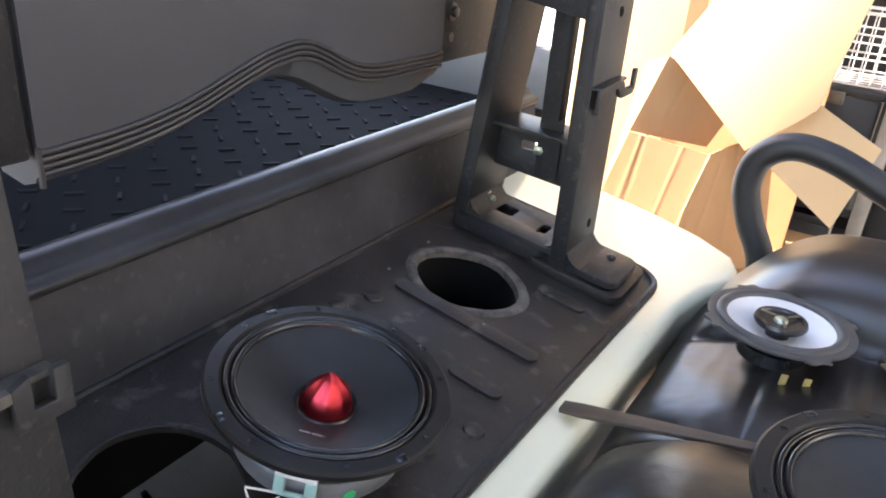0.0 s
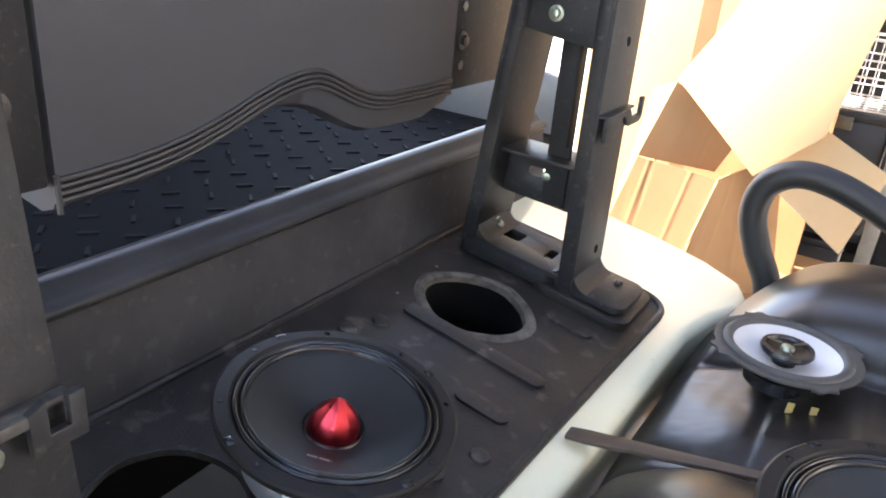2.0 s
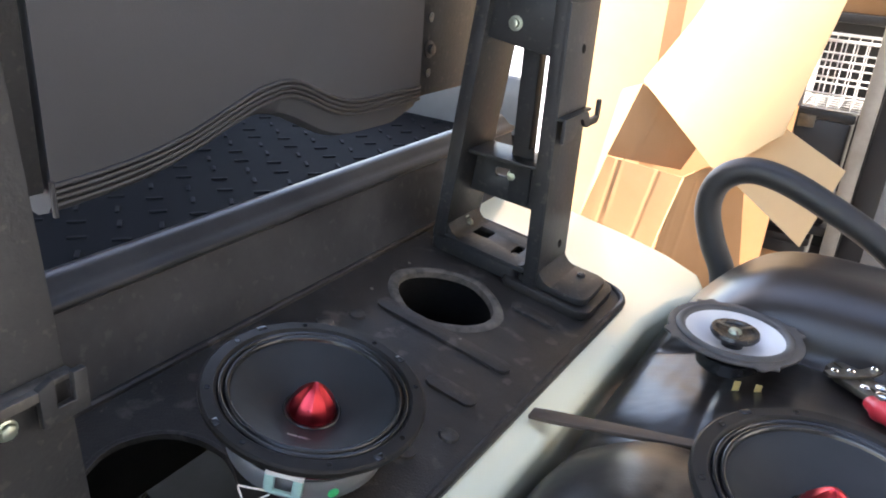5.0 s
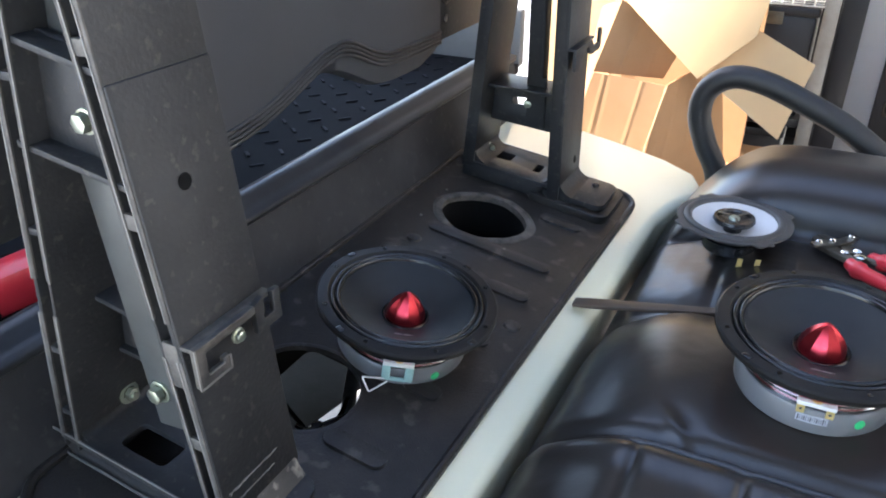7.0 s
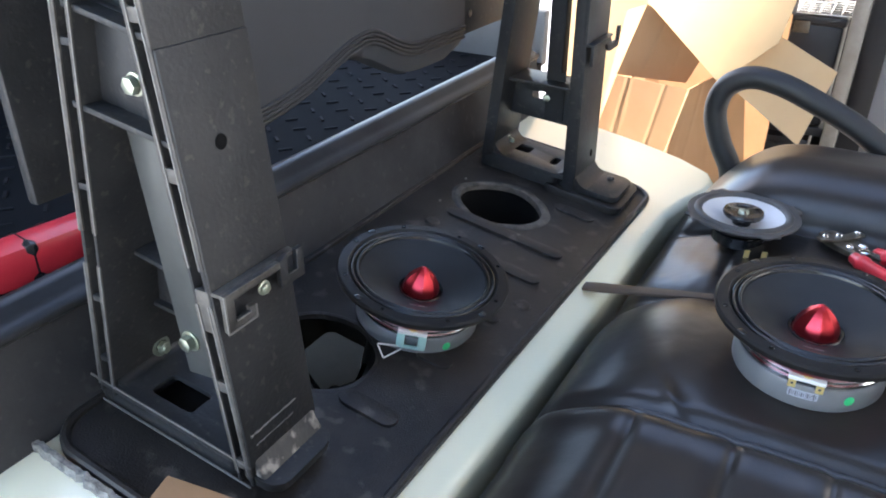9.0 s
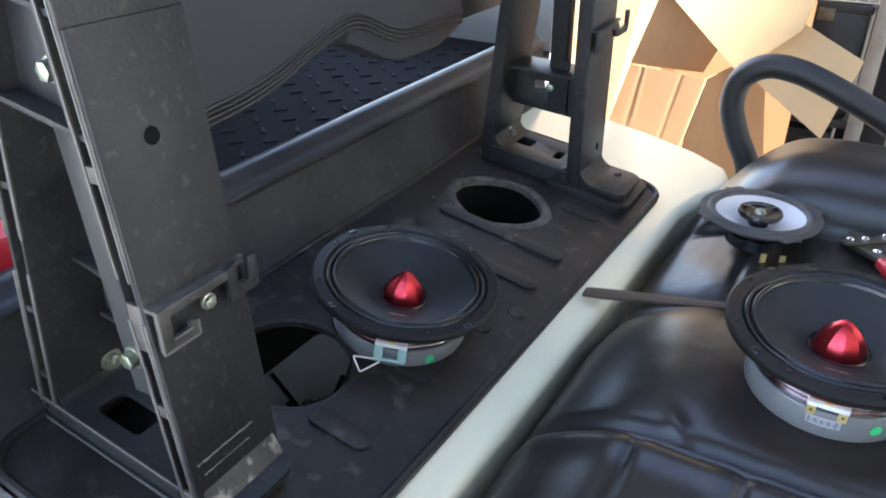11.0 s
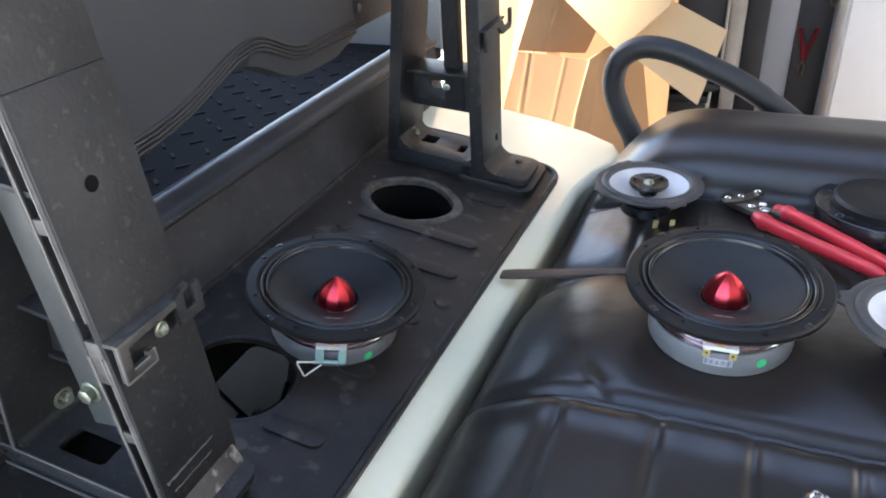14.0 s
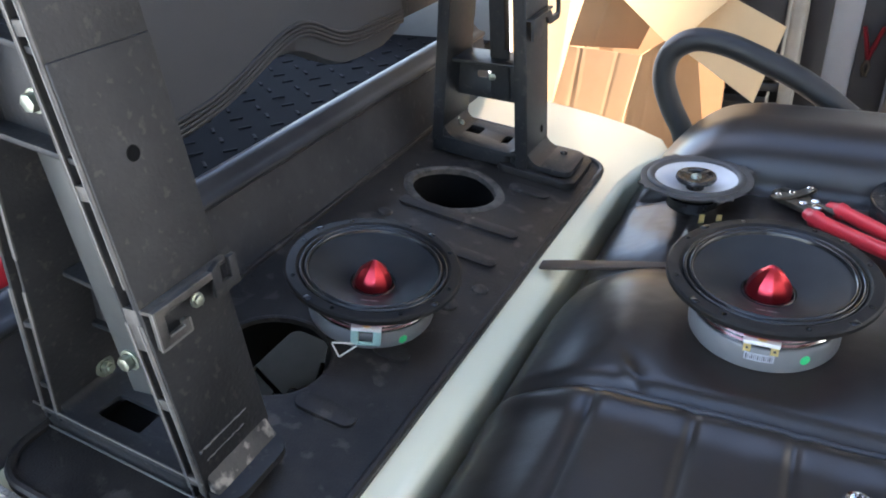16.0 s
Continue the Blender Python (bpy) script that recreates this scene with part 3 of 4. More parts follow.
    def fix(x, v, z, m, name="bolt", mat=bolt_mat, **kw):
        b = hexbolt(**kw)
        b.transform(Matrix.Translation((x, y_in + sign * v, z)) @ m)
        part(name, b, mat, root)

    face_in, face_out, face_right = pose(0, 0, 0, 90 * sign, 0, 0), out_m, pose(0, 0, 0, 0, 90, 0)
    fix(-0.185 if sign < 0 else -0.155, 0.056, 0.133, face_out, r=0.007, h=0.007, washer=0.0095)
    fix(*((-0.166, 0.05, 0.1545) if sign > 0 else (-0.17, 0.022, 0.158)), face_in, r=0.0055, h=0.004, washer=0.0082)
    fix(-0.1805, 0.066 if sign < 0 else 0.018, 0.353, face_out, r=0.0068, h=0.006, washer=0.0085)
    fix(-0.168, 0.012 if sign > 0 else 0.06, 0.353, face_in, r=0.006, h=0.005, washer=0.009)
    fix(xl(0.08) + 0.0152, 0.03 if sign < 0 else 0.055, 0.084 if sign < 0 else 0.071, face_right, r=0.0065, h=0.006, washer=0.01, shank=0.004)
    if sign > 0:
        fix(-0.058, 0.07, 0.03 - 0.15 * -0.058 - 0.008, Matrix(), mat=dark_bolt, r=0.006, h=0.005, washer=0.008, shank=0.003)
    # the scuffed step where the leg flares into its foot
    if sign < 0:
        plate([(xr(0.06) + 0.001, 0.058), (xr(0.05) + 0.005, 0.048), (xr(0.04) + 0.012, 0.036), (xr(0.04) + 0.016, 0.028), (xr(0.04), 0.028)], 0.004, D - 0.004, "flared_step", scrape_mat, 0.002)
        for x, z, v0, v1, r in ((xr(0.079) + 0.0022, 0.079, 0.022, D - 0.006, 0.0011), (xr(0.068) + 0.0022, 0.068, 0.028, D - 0.01, 0.0009)):
            n = 16
            pts = [(x + 0.001 * noise.noise(Vector((k * 0.9, x * 50, 0))), y_in + sign * (v0 + (v1 - v0) * k / n), z + 0.0006 * noise.noise(Vector((k * 0.5, 3, x * 90)))) for k in range(n + 1)]
            part("scuff", tube(pts, [r * (0.3 + 1.4 * abs(noise.noise(Vector((k * 0.4, z * 90, 1))))) for k in range(n + 1)], 6), worn_mat, root)
    # the proud lower face of the leg
    put(xr(0.05) + 0.002, 0.05, xr(0.385) + 0.002, 0.385, 0.0004, D - 0.0004, 0.003, "face_pad", strut_mat, 0.0018)
    # holes in the leg face: flat discs, their inner shade put into the colour
    for z, v in (((0.073, 0.065), (0.33, 0.055)) if sign > 0 else ((0.315, 0.046), (0.45, 0.05))):
        b = lathe([(0.0058, 0.0003), (0.0055, 0.0006), (0, 0.0006)], 16)
        b.transform(Matrix.Translation((xr(z) + (0.0022 if z < 0.385 else 0.0002), y_in + sign * v, z)) @ pose(0, 0, 0, 0, 90 - 5.1, 0))
        part("drilled_hole", b, hole_shade, root)
    # hook bracket on the leg's face: an angle plate with two open notches
    hz = 0.196 if sign < 0 else 0.236
    hx = xr(hz)
    plate([(hx, hz + 0.018), (hx + 0.009, hz + 0.018), (hx + 0.009, hz + 0.0145), (hx, hz + 0.0145)], 0.0, D, "hook_shelf", scuff_mat if sign < 0 else strut_mat, 0.0008)
    jm = Matrix(((0, 0, 1, hx + 0.0085), (sign, 0, 0, y_in), (0, 1, 0, hz), (0, 0, 0, 1)))
    if sign > 0:
        jpts = [(0.0, 0.018), (0.0, -0.012), (0.03, -0.012), (0.041, -0.004), (0.045, 0.008), (0.052, 0.011), (0.06, 0.008), (0.066, 0.0), (0.074, -0.004), (0.112, -0.004), (0.118, 0.002),
                (0.118, 0.026), (0.11, 0.026), (0.11, 0.006), (0.082, 0.006), (0.076, 0.014), (0.07, 0.018)]
    else:
        jpts = [(D, 0.018), (D, -0.014), (D - 0.03, -0.014), (D - 0.03, -0.003), (D - 0.024, -0.003), (D - 0.024, -0.007), (D - 0.009, -0.007), (D - 0.009, 0.011), (D - 0.06, 0.012), (D - 0.06, 0.018)]
    plate_ob = part("hook", prism(jpts, 0.005, jm, 0.0006), scuff_mat if sign < 0 else strut_mat, root, "worn hook plate")
    for u0, u1, w0, w1 in () if sign > 0 else ((D - 0.0005, D + 0.001, -0.014, 0.018), (D - 0.03, D, -0.0148, -0.013), (D - 0.0305, D - 0.029, -0.014, -0.003), (D - 0.024, D - 0.009, -0.0072, -0.0058)):
        part("bright_rim", prism([(u0, w0), (u1, w0), (u1, w1), (u0, w1)], 0.0012, jm @ Matrix.Translation((0, 0, 0.0043))), worn_mat, plate_ob)
    jpts2 = [(D - 0.06, 0.018), (D - 0.06, 0.012), (0.024, 0.01), (0.024, -0.006), (-0.004, -0.006), (-0.004, 0.02), (0.004, 0.02), (0.004, 0.003), (0.015, 0.003), (0.015, 0.022)]
    if sign < 0:
        part("hook", prism(jpts2, 0.005, jm, 0.0006), strut_mat, root)
        fix(hx + 0.0105, 0.042, hz + 0.004, face_right, r=0.0045, h=0.003, washer=0.006)
    return root


seat_post(1, 0.412, "black cast two-legged seat post bolted to tray beside boxes")
seat_post(-1, -0.208, "scuffed black seat post with bright zinc brace bar")


def backrest():
    """The upholstered back panel with a waved lower edge and a corded border."""
    root = thing("backrest", "dark grey vinyl backrest with waved corded lower edge", "backrest")
    ys = [-0.1 + 0.51 * k / 60 for k in range(61)]

    def wave(y):
        hump = math.exp(-((y - 0.155) / (0.115 if y < 0.155 else 0.072)) ** 2)
        return 0.234 + 0.009 * max(0, min(1, (y + 0.09) / 0.4)) + 0.042 * hump

    b = bmesh.new()
    rows = []
    for y in ys:
        z0 = wave(y)
        dip = 0.016 * (0.5 + 0.5 * math.tanh((y - 0.15) / 0.03)) * max(0, min(1, (0.42 - y) / 0.06))
        col = [(-0.345, 0.9), (-0.345, z0 + 0.01), (-0.335, z0 - 0.008 - dip), (-0.31, z0 - 0.012 - dip), (-0.296, z0 - 0.007 - dip), (-0.2905, z0 + 0.001), (-0.288, z0 + 0.02), (-0.288, z0 + 0.2), (-0.31, 0.9)]
        rows.append([b.verts.new((x, y, z)) for x, z in col])
    for p, q in zip(rows, rows[1:]):
        for k in range(len(p)):
            j = (k + 1) % len(p)
            b.faces.new((p[k], q[k], q[j], p[j]))
    b.faces.new(rows[0][::-1]), b.faces.new(rows[-1])
    bmesh.ops.recalc_face_normals(b, faces=b.faces)
    part("panel", b, back_mat, root, angle=50)
    for k in range(4):
        line = [(-0.2875 - 0.0003 * k, y, wave(y) + 0.0165 - 0.0052 * k) for y in ys]
        part("cord", tube(line, 0.0024, 8), pipe_mat, root)
    part("cord", tube([(-0.287, -0.1, wave(-0.1) + 0.02), (-0.287, -0.1, wave(-0.1) - 0.008)], 0.0024, 8), pipe_mat, root)
    for y0, y1 in ((0.412, 0.57), (-0.3, -0.103)):
        ym, s = (y0 + y1) / 2, 1 if y0 > 0 else -1
        bracket = part("end_bracket", block((0.012, y1 - y0, 0.66), (-0.297, ym, 0.575), 0.003), strut_mat, root)
        for z in (0.275, 0.305, 0.345, 0.4, 0.47):
            bb = hexbolt(0.007, 0.005, 0.011) if z in (0.305, 0.4) else lathe([(0.006, 0.0), (0.006, 0.001), (0, 0.001)], 16)
            bb.transform(Matrix.Translation((-0.2908, y0 + 0.02 if s > 0 else y1 - 0.03, z)) @ pose(0, 0, 0, 0, 90, 0))
            part("bolt" if z in (0.305, 0.4) else "drilled_hole", bb, dark_bolt if z in (0.305, 0.4) else black_plastic, bracket)
    return root


backrest()


def seat():
    """The bench cushion: a crowned pad with seams, pleats and a raised bolster at its far end."""
    root = thing("bench_seat", "black vinyl bench seat cushion with pleats and end bolster", "seat")

    def bump(d, w):
        return math.exp(-(d / w) ** 2)

    def height(x, y):
        e = max(0.0, min(1.0, (x - 0.036) / (0.12 + 0.08 * max(0.0, min(1.0, (y - 0.2) / 0.05)))))
        z = -0.03 + 0.062 * math.sin(e * math.pi / 2)
        # the pillow between the two cross seams, and the lower far pad
        p = max(0.0, min(1.0, (y + 0.03) / 0.255))
        z += 0.016 * math.sin(p * math.pi) ** 0.7 * max(0.0, min(1.0, (x - 0.036) / 0.16)) ** 0.7
        z -= 0.008 * max(0.0, min(1.0, (y - 0.2) / 0.05))
        # a gathered pucker that runs into the seam
        u = ((x - 0.178) * 0.6 + (y + 0.025) * -0.8)
        v = ((x - 0.178) * 0.8 + (y + 0.025) * 0.6)
        z += 0.0034 * bump(v, 0.006) * bump(min(0.0, u + 0.012), 0.022) * bump(max(0.0, u - 0.004), 0.012)
        z -= 0.0014 * bump(v - 0.014, 0.009) * bump(u + 0.015, 0.025)
        # bolster
        k = max(0.0, min(1.0, (y - 0.466) / 0.09))
        s = max(0.0, min(1.0, (x - 0.06) / 0.12))
        z += 0.077 * math.sqrt(1 - (1 - k) ** 2) * math.sin(s * math.pi / 2) ** 0.8
        z -= 0.010 * bump(y - 0.462, 0.012) * min(1, e * 3)
        # cross seams
        z -= 0.012 * bump(y + 0.032 + 0.03 * max(0, 1 - (x - 0.03) / 0.035) ** 2, 0.010)
        z += 0.006 * bump(y + 0.056 + 0.03 * max(0, 1 - (x - 0.03) / 0.035) ** 2, 0.016)
        z -= 0.009 * bump(y - 0.225 - 0.15 * (x - 0.12), 0.012) + 0.016 * bump(y - 0.225 - 0.15 * (x - 0.12), 0.05)
        # pleats towards the camera, and one crease beyond
        if y < -0.03:
            f = min(1, (-0.03 - y) / 0.04)
            for px in (0.148, 0.232, 0.31, 0.39, 0.47, 0.55, 0.63):
                z -= 0.0042 * f * bump(x - px, 0.0042)
                z += 0.0022 * f * (bump(x - px - 0.014, 0.012) + bump(x - px + 0.016, 0.014)) + 0.0012 * f * bump(x - px - 0.04, 0.03)
        if 0.225 < y < 0.47:
            f = min(1, (y - 0.225) / 0.03) * min(1, (0.47 - y) / 0.03)
            for px in (0.155, 0.24, 0.335, 0.43, 0.52, 0.61):
                z -= 0.0022 * f * bump(x - px, 0.006)
            z += 0.0002 * f * noise.noise(Vector((x * 22, y * 110, 7))) + 0.0006 * f * noise.noise(Vector((x * 60, y * 14, 2)))
        # gentle folds
        z += (1 - 0.85 * min(1.0, k * 4)) * (0.0013 * noise.noise(Vector((x * 13, y * 9, 0))) + 0.0007 * noise.noise(Vector((x * 30, y * 24, 3))) + 0.00022 * noise.noise(Vector((x * 70, y * 90, 5))))
        # rounded outer edges
        for d, r in ((x - 0.03, 0.04), (y + 0.5, 0.05), (0.675 - y, 0.07), (0.85 - x, 0.05)):
            if d < r:
                q = max(0.0, d / r)
                z -= (0.075 if r != 0.07 else 0.11) * (1 - math.sqrt(max(0.0, 1 - (1 - q) ** 2)))
        return z

    nx, ny = 300, 330
    x0, x1, y0, y1 = 0.03, 0.85, -0.5, 0.675
    xs = [x0 + (x1 - x0) * (k / nx) ** 1.25 for k in range(nx + 1)]
    ys = [y0 + (y1 - y0) * j / ny for j in range(ny + 1)]
    verts = [(x - 0.024 * max(0.0, 0.45 - y) * max(0.0, 1 - (x - x0) / 0.25), y, height(x, y)) for y in ys for x in xs]
    faces = [(j * (nx + 1) + i, j * (nx + 1) + i + 1, (j + 1) * (nx + 1) + i + 1, (j + 1) * (nx + 1) + i) for j in range(ny) for i in range(nx)]
    me = bpy.data.meshes.new("cushion")
    me.from_pydata(verts, [], faces)
    me.materials.append(leather)
    for p in me.polygons:
        p.use_smooth = True
    ob = new("cushion", me)
    ob.parent = root
    part("skirt", block((0.80, 1.15, 0.3), (0.445, 0.09, -0.25), 0.02), leather, root)
    for off in (0.0,):
        line = [(x, -0.043 - 0.03 * max(0, 1 - (x - 0.03) / 0.035) ** 2, height(x, -0.043 - 0.03 * max(0, 1 - (x - 0.03) / 0.035) ** 2) + 0.002) for x in [0.036 + 0.8 * k / 90 for k in range(91)]]
        part("welt", tube(line, 0.0032, 8), leather, root)
    return height


SEAT = seat()


def bullet_speaker(m, label, hang=0.0):
    """A midrange driver with a red bullet-shaped centre; it rests on its magnet, which reaches down by hang."""
    root = thing("bullet_speaker", label, "speaker", m, "bullet speakers")
    R = 0.096
    magnet = part("magnet", lathe([(0, 0.004 - hang), (0.066, 0.004 - hang), (0.0685, 0.005 - hang), (0.0698, 0.0072 - hang), (0.0698, 0.0225), (0.0685, 0.0245), (0.064, 0.025), (0.0, 0.025)], 72), magnet_mat, root)
    part("back_plate", lathe([(0, -hang), (0.0615, -hang), (0.0655, 0.0015 - hang), (0.067, 0.0045 - hang), (0, 0.0055 - hang)], 64), chrome, magnet, "bright steel back plate")
    part("front_plate", lathe([(0.055, 0.0248), (0.0655, 0.0248), (0.0685, 0.0262), (0.0685, 0.0288), (0.0668, 0.0302), (0.0668, 0.0322), (0.068, 0.0338), (0.0665, 0.0352), (0.055, 0.0352)], 72), chrome, root)
    part("basket", lathe([(0.054, 0.035), (0.0672, 0.035), (0.0735, 0.0395), (0.0785, 0.0465), (0.082, 0.0545), (0.0915, 0.0565), (0.0935, 0.058), (0.0935, 0.0595), (0.072, 0.0602), (0.052, 0.037)], 72), red_edge, root, "dark red pressed basket")
    rim = part("rim", lathe([(0.086, 0.0585), (R - 0.0008, 0.0585), (R, 0.0598), (R, 0.0638), (R - 0.0022, 0.0656), (0.084, 0.0662), (0.0828, 0.0652), (0.0815, 0.0632), (0.083, 0.0595)], 80), rim_mat, root)
    prof = []
    for c, w in ((0.0788, 0.0029), (0.0728, 0.0029)):
        prof += [(c + w * math.cos(a), 0.0612 + 0.0044 * math.sin(a)) for a in [math.pi * k / 8 for k in range(9)]]
    part("surround", lathe([(0.083, 0.0628)] + prof + [(0.0685, 0.0596)], 80), rubber, root, "rolled rubber surround")
    cone = part("cone", lathe([(0.0698, 0.0615), (0.0675, 0.061), (0.0655, 0.06), (0.055, 0.0555), (0.042, 0.0495), (0.03, 0.044), (0.0245, 0.041), (0.0215, 0.0408)], 80), cone_mat, root)
    # the bullet: flutes run up to its point
    b = bmesh.new()
    n, rings = 144, []
    for r, z in ((0.0195, 0.034), (0.0208, 0.041), (0.0208, 0.0452), (0.0196, 0.0498), (0.0166, 0.0556), (0.0122, 0.0612), (0.0072, 0.0662), (0.0025, 0.0698)):
        flute = 0.07 * max(0, min(1, (z - 0.042) / 0.01))
        rings.append([b.verts.new((r * (1 - flute * abs(math.sin(9 * math.pi * k / n))) * math.cos(2 * math.pi * k / n),
                                   r * (1 - flute * abs(math.sin(9 * math.pi * k / n))) * math.sin(2 * math.pi * k / n), z)) for k in range(n)])
    for p, q in zip(rings, rings[1:]):
        for k in range(n):
            b.faces.new((p[k], p[(k + 1) % n], q[(k + 1) % n], q[k]))
    tip = b.verts.new((0, 0, 0.0708))
    for k in range(n):
        b.faces.new((rings[-1][k], rings[-1][(k + 1) % n], tip))
    bullet = part("bullet", b, red_metal, root, "red anodised metal bullet", angle=20)
    part("collar", lathe([(0.0205, 0.0408), (0.0222, 0.0422), (0.0245, 0.0424), (0.0262, 0.0408)], 48), rubber, bullet)
    for k in range(8):
        a = radians(22 + 45 * k)
        b = lathe([(0.0024, 0), (0.0024, 0.0004), (0, 0.0004)], 12)
        b.transform(Matrix.Translation((0.0885 * math.cos(a), 0.0885 * math.sin(a), 0.0659)))
        part("screw_hole", b, black_plastic, rim)
    # mounting notches that break the rim's outer edge
    for k in range(4):
        a = radians(-42 + 90 * k)
        b = block((0.006, 0.009, 0.0016), (0, 0, 0), 0.0006)
        b.transform(Matrix.Translation((0.0915 * math.cos(a), 0.0915 * math.sin(a), 0.0655)) @ pose(0, 0, 0, 0, 0, math.degrees(a)))
        part("mounting_notch", b, black_plastic, rim)
    # printed mark on the cone, as bars
    for k, (u, w) in enumerate(((-0.0135, 0.006), (-0.005, 0.008), (0.0045, 0.008), (0.013, 0.007))):
        b = block((w, 0.003, 0.0004), (u, 0, 0))
        b.transform(Matrix.Translation((0, -0.047, 0.0521)) @ pose(0, 0, 0, -25, 0, 0))
        part("printed_bar", b, print_mat, cone)
    return root, magnet


def terminals(pair, boards):
    """Tabs, sticker and bar label on the side that faces the camera."""
    root, magnet = pair
    strip = part("terminal_strip", block((0.031, 0.009, 0.0045), (0, -0.0735, 0.0375), 0.0008), white_plastic, root)
    part("rivet", lathe([(0.0042, 0.0396), (0.0042, 0.0408), (0.0022, 0.0412), (0.0, 0.0405)], 20), gold, strip, "brass rivet").matrix_basis = pose(0, -0.073, 0)
    for x in (-0.0115, 0.0115):
        part("terminal_tab", block((0.0066, 0.0022, 0.0115), (x, -0.076, 0.032), 0.0005), gold, strip, "brass terminal tab")
        b = lathe([(0.0012, 0), (0.0012, 0.0003), (0, 0.0003)], 12)
        b.transform(Matrix.Translation((x, -0.0771, 0.031)) @ pose(0, 0, 0, 90, 0, 0))
        part("tab_hole", b, ink_mat, strip)
        if boards:
            part("clip", block((0.0085, 0.0065, 0.019), (x, -0.0755, 0.0265), 0.002), teal_mat, strip, "pale teal wire clip")
    if boards:
        part("clip", block((0.02, 0.004, 0.0035), (-0.001, -0.0765, 0.0185), 0.0012), teal_mat, strip)
        w = [(-0.01, -0.0775, 0.0185), (-0.034, -0.082, 0.021), (-0.0335, -0.0825, 0.0195), (-0.026, -0.087, 0.0075), (-0.0245, -0.087, 0.008), (-0.009, -0.079, 0.0165)]
        part("wire", tube(w, 0.0009, 6), white_plastic, strip)
    r = 0.07
    if not boards:
        for k in range(14):
            a = radians(-90) + (k - 6.5) * 0.0017 / r
            part("label_bar", block((0.0005 if k % 3 else 0.0011, 0.0004, 0.005 if k % 4 else 0.0062), (r * math.cos(a), r * math.sin(a), 0.0152), 0, pose(0, 0, 0, 0, 0, math.degrees(a) + 90)), ink_mat, magnet)
        span = 0.037
        part("bar_label", prism([(r * math.cos(radians(-90) + k * span), r * math.sin(radians(-90) + k * span)) for k in range(-5, 6)]
             + [((r - 0.0008) * math.cos(radians(-90) + k * span), (r - 0.0008) * math.sin(radians(-90) + k * span)) for k in range(5, -6, -1)], 0.0085, Matrix.Translation((0, 0, 0.011))), label_mat, magnet)
    b = lathe([(0.0048, 0), (0.0048, 0.0006), (0, 0.0006)], 20)
    a = radians(-57)
    b.transform(Matrix.Translation((r * math.cos(a) * 0.998, r * math.sin(a) * 0.998, 0.0135)) @ pose(0, 0, 0, 90, 0, math.degrees(a) + 90))
    part("round_sticker", b, green_mat, magnet, "small round green sticker")


def coax_speaker(m, label, cone=silver_cone):
    """A two-way driver with a small domed tweeter on a bridge."""
    root = thing("coaxial_speaker", label, "speaker", m, "coaxial speakers")
    R = 0.0745
    part("magnet", lathe([(0, 0), (0.034, 0), (0.036, 0.002), (0.036, 0.016), (0.03, 0.018), (0, 0.018)], 48), black_plastic, root)
    part("basket", lathe([(0.03, 0.018), (0.04, 0.022), (0.058, 0.036), (0.066, 0.041), (0.066, 0.043), (0.03, 0.02)], 48), rim_mat, root)
    pts = []
    for k in range(96):
        a = 2 * math.pi * k / 96
        near = min(abs((math.degrees(a) - c + 180) % 360 - 180) for c in (20, 110, 200, 290))
        r = R + (0.007 if 3 < near < 9 else 0.004 if near <= 3 else 0)
        pts.append((r * math.cos(a), r * math.sin(a)))
    part("rim", prism(pts, 0.003, Matrix.Translation((0, 0, 0.0405)), 0.0008, (circle(0, 0, 0.0655, 48),)), grey_rubber, root, "dusty grey rim with mounting lugs")
    part("surround", lathe([(0.0705, 0.0436)] + [(0.0605 + 0.0055 * math.cos(a), 0.0425 + 0.0042 * math.sin(a)) for a in [math.pi * k / 8 for k in range(9)]] + [(0.0545, 0.042)], 64), grey_rubber, root)
    part("cone", lathe([(0.056, 0.0425), (0.0535, 0.0412), (0.038, 0.034), (0.02, 0.027), (0.012, 0.026)], 64), cone, root, "silver cone")
    part("tweeter_pole", lathe([(0.012, 0.024), (0.013, 0.036), (0.017, 0.038)], 32), black_plastic, root)
    tweeter = part("tweeter", lathe([(0.016, 0.036), (0.0255, 0.0385), (0.0275, 0.042), (0.0262, 0.046), (0.0222, 0.046), (0.021, 0.0435), (0.012, 0.0425), (0, 0.0425)], 40), black_plastic, root, "glossy black tweeter")
    part("dome", lathe([(0.0075, 0.0425), (0.0065, 0.0455), (0.004, 0.0468), (0, 0.0472)], 24), bolt_mat, tweeter)
    for k in range(3):
        b = block((0.016, 0.003, 0.0015), (0.0145, 0, 0.0468), 0.0005)
        b.transform(pose(0, 0, 0, 0, 0, 30 + 120 * k))
        part("bridge", b, steel, tweeter)
    for x in (-0.01, 0.012):
        b = block((0.007, 0.0014, 0.026), (x + 0.01, -0.063, 0.017), 0.0004)
        b.transform(pose(0, 0, 0, 10, 0, 0))
        part("terminal_tab", b, gold, root, "brass terminal tab")
    return root


TR = pose(0, 0, 0, 0, SLOPE, 0)
left = bullet_speaker(Matrix.Translation(on_tray(-0.1315, 0.006, -0.0025)) @ TR @ pose(0, 0, 0, 0, 0, 25), "black speaker with red bullet centre resting on tray")
terminals(left, True)
right = bullet_speaker(pose(0.269, 0.0895, 0.0495, 3.4, 0, 2), "black speaker with red bullet centre resting on seat", 0.006)
terminals(right, False)
coax_speaker(pose(0.153, 0.4115, 0.0115, 0, 0, 18), "coaxial speaker with silver cone lying on seat")
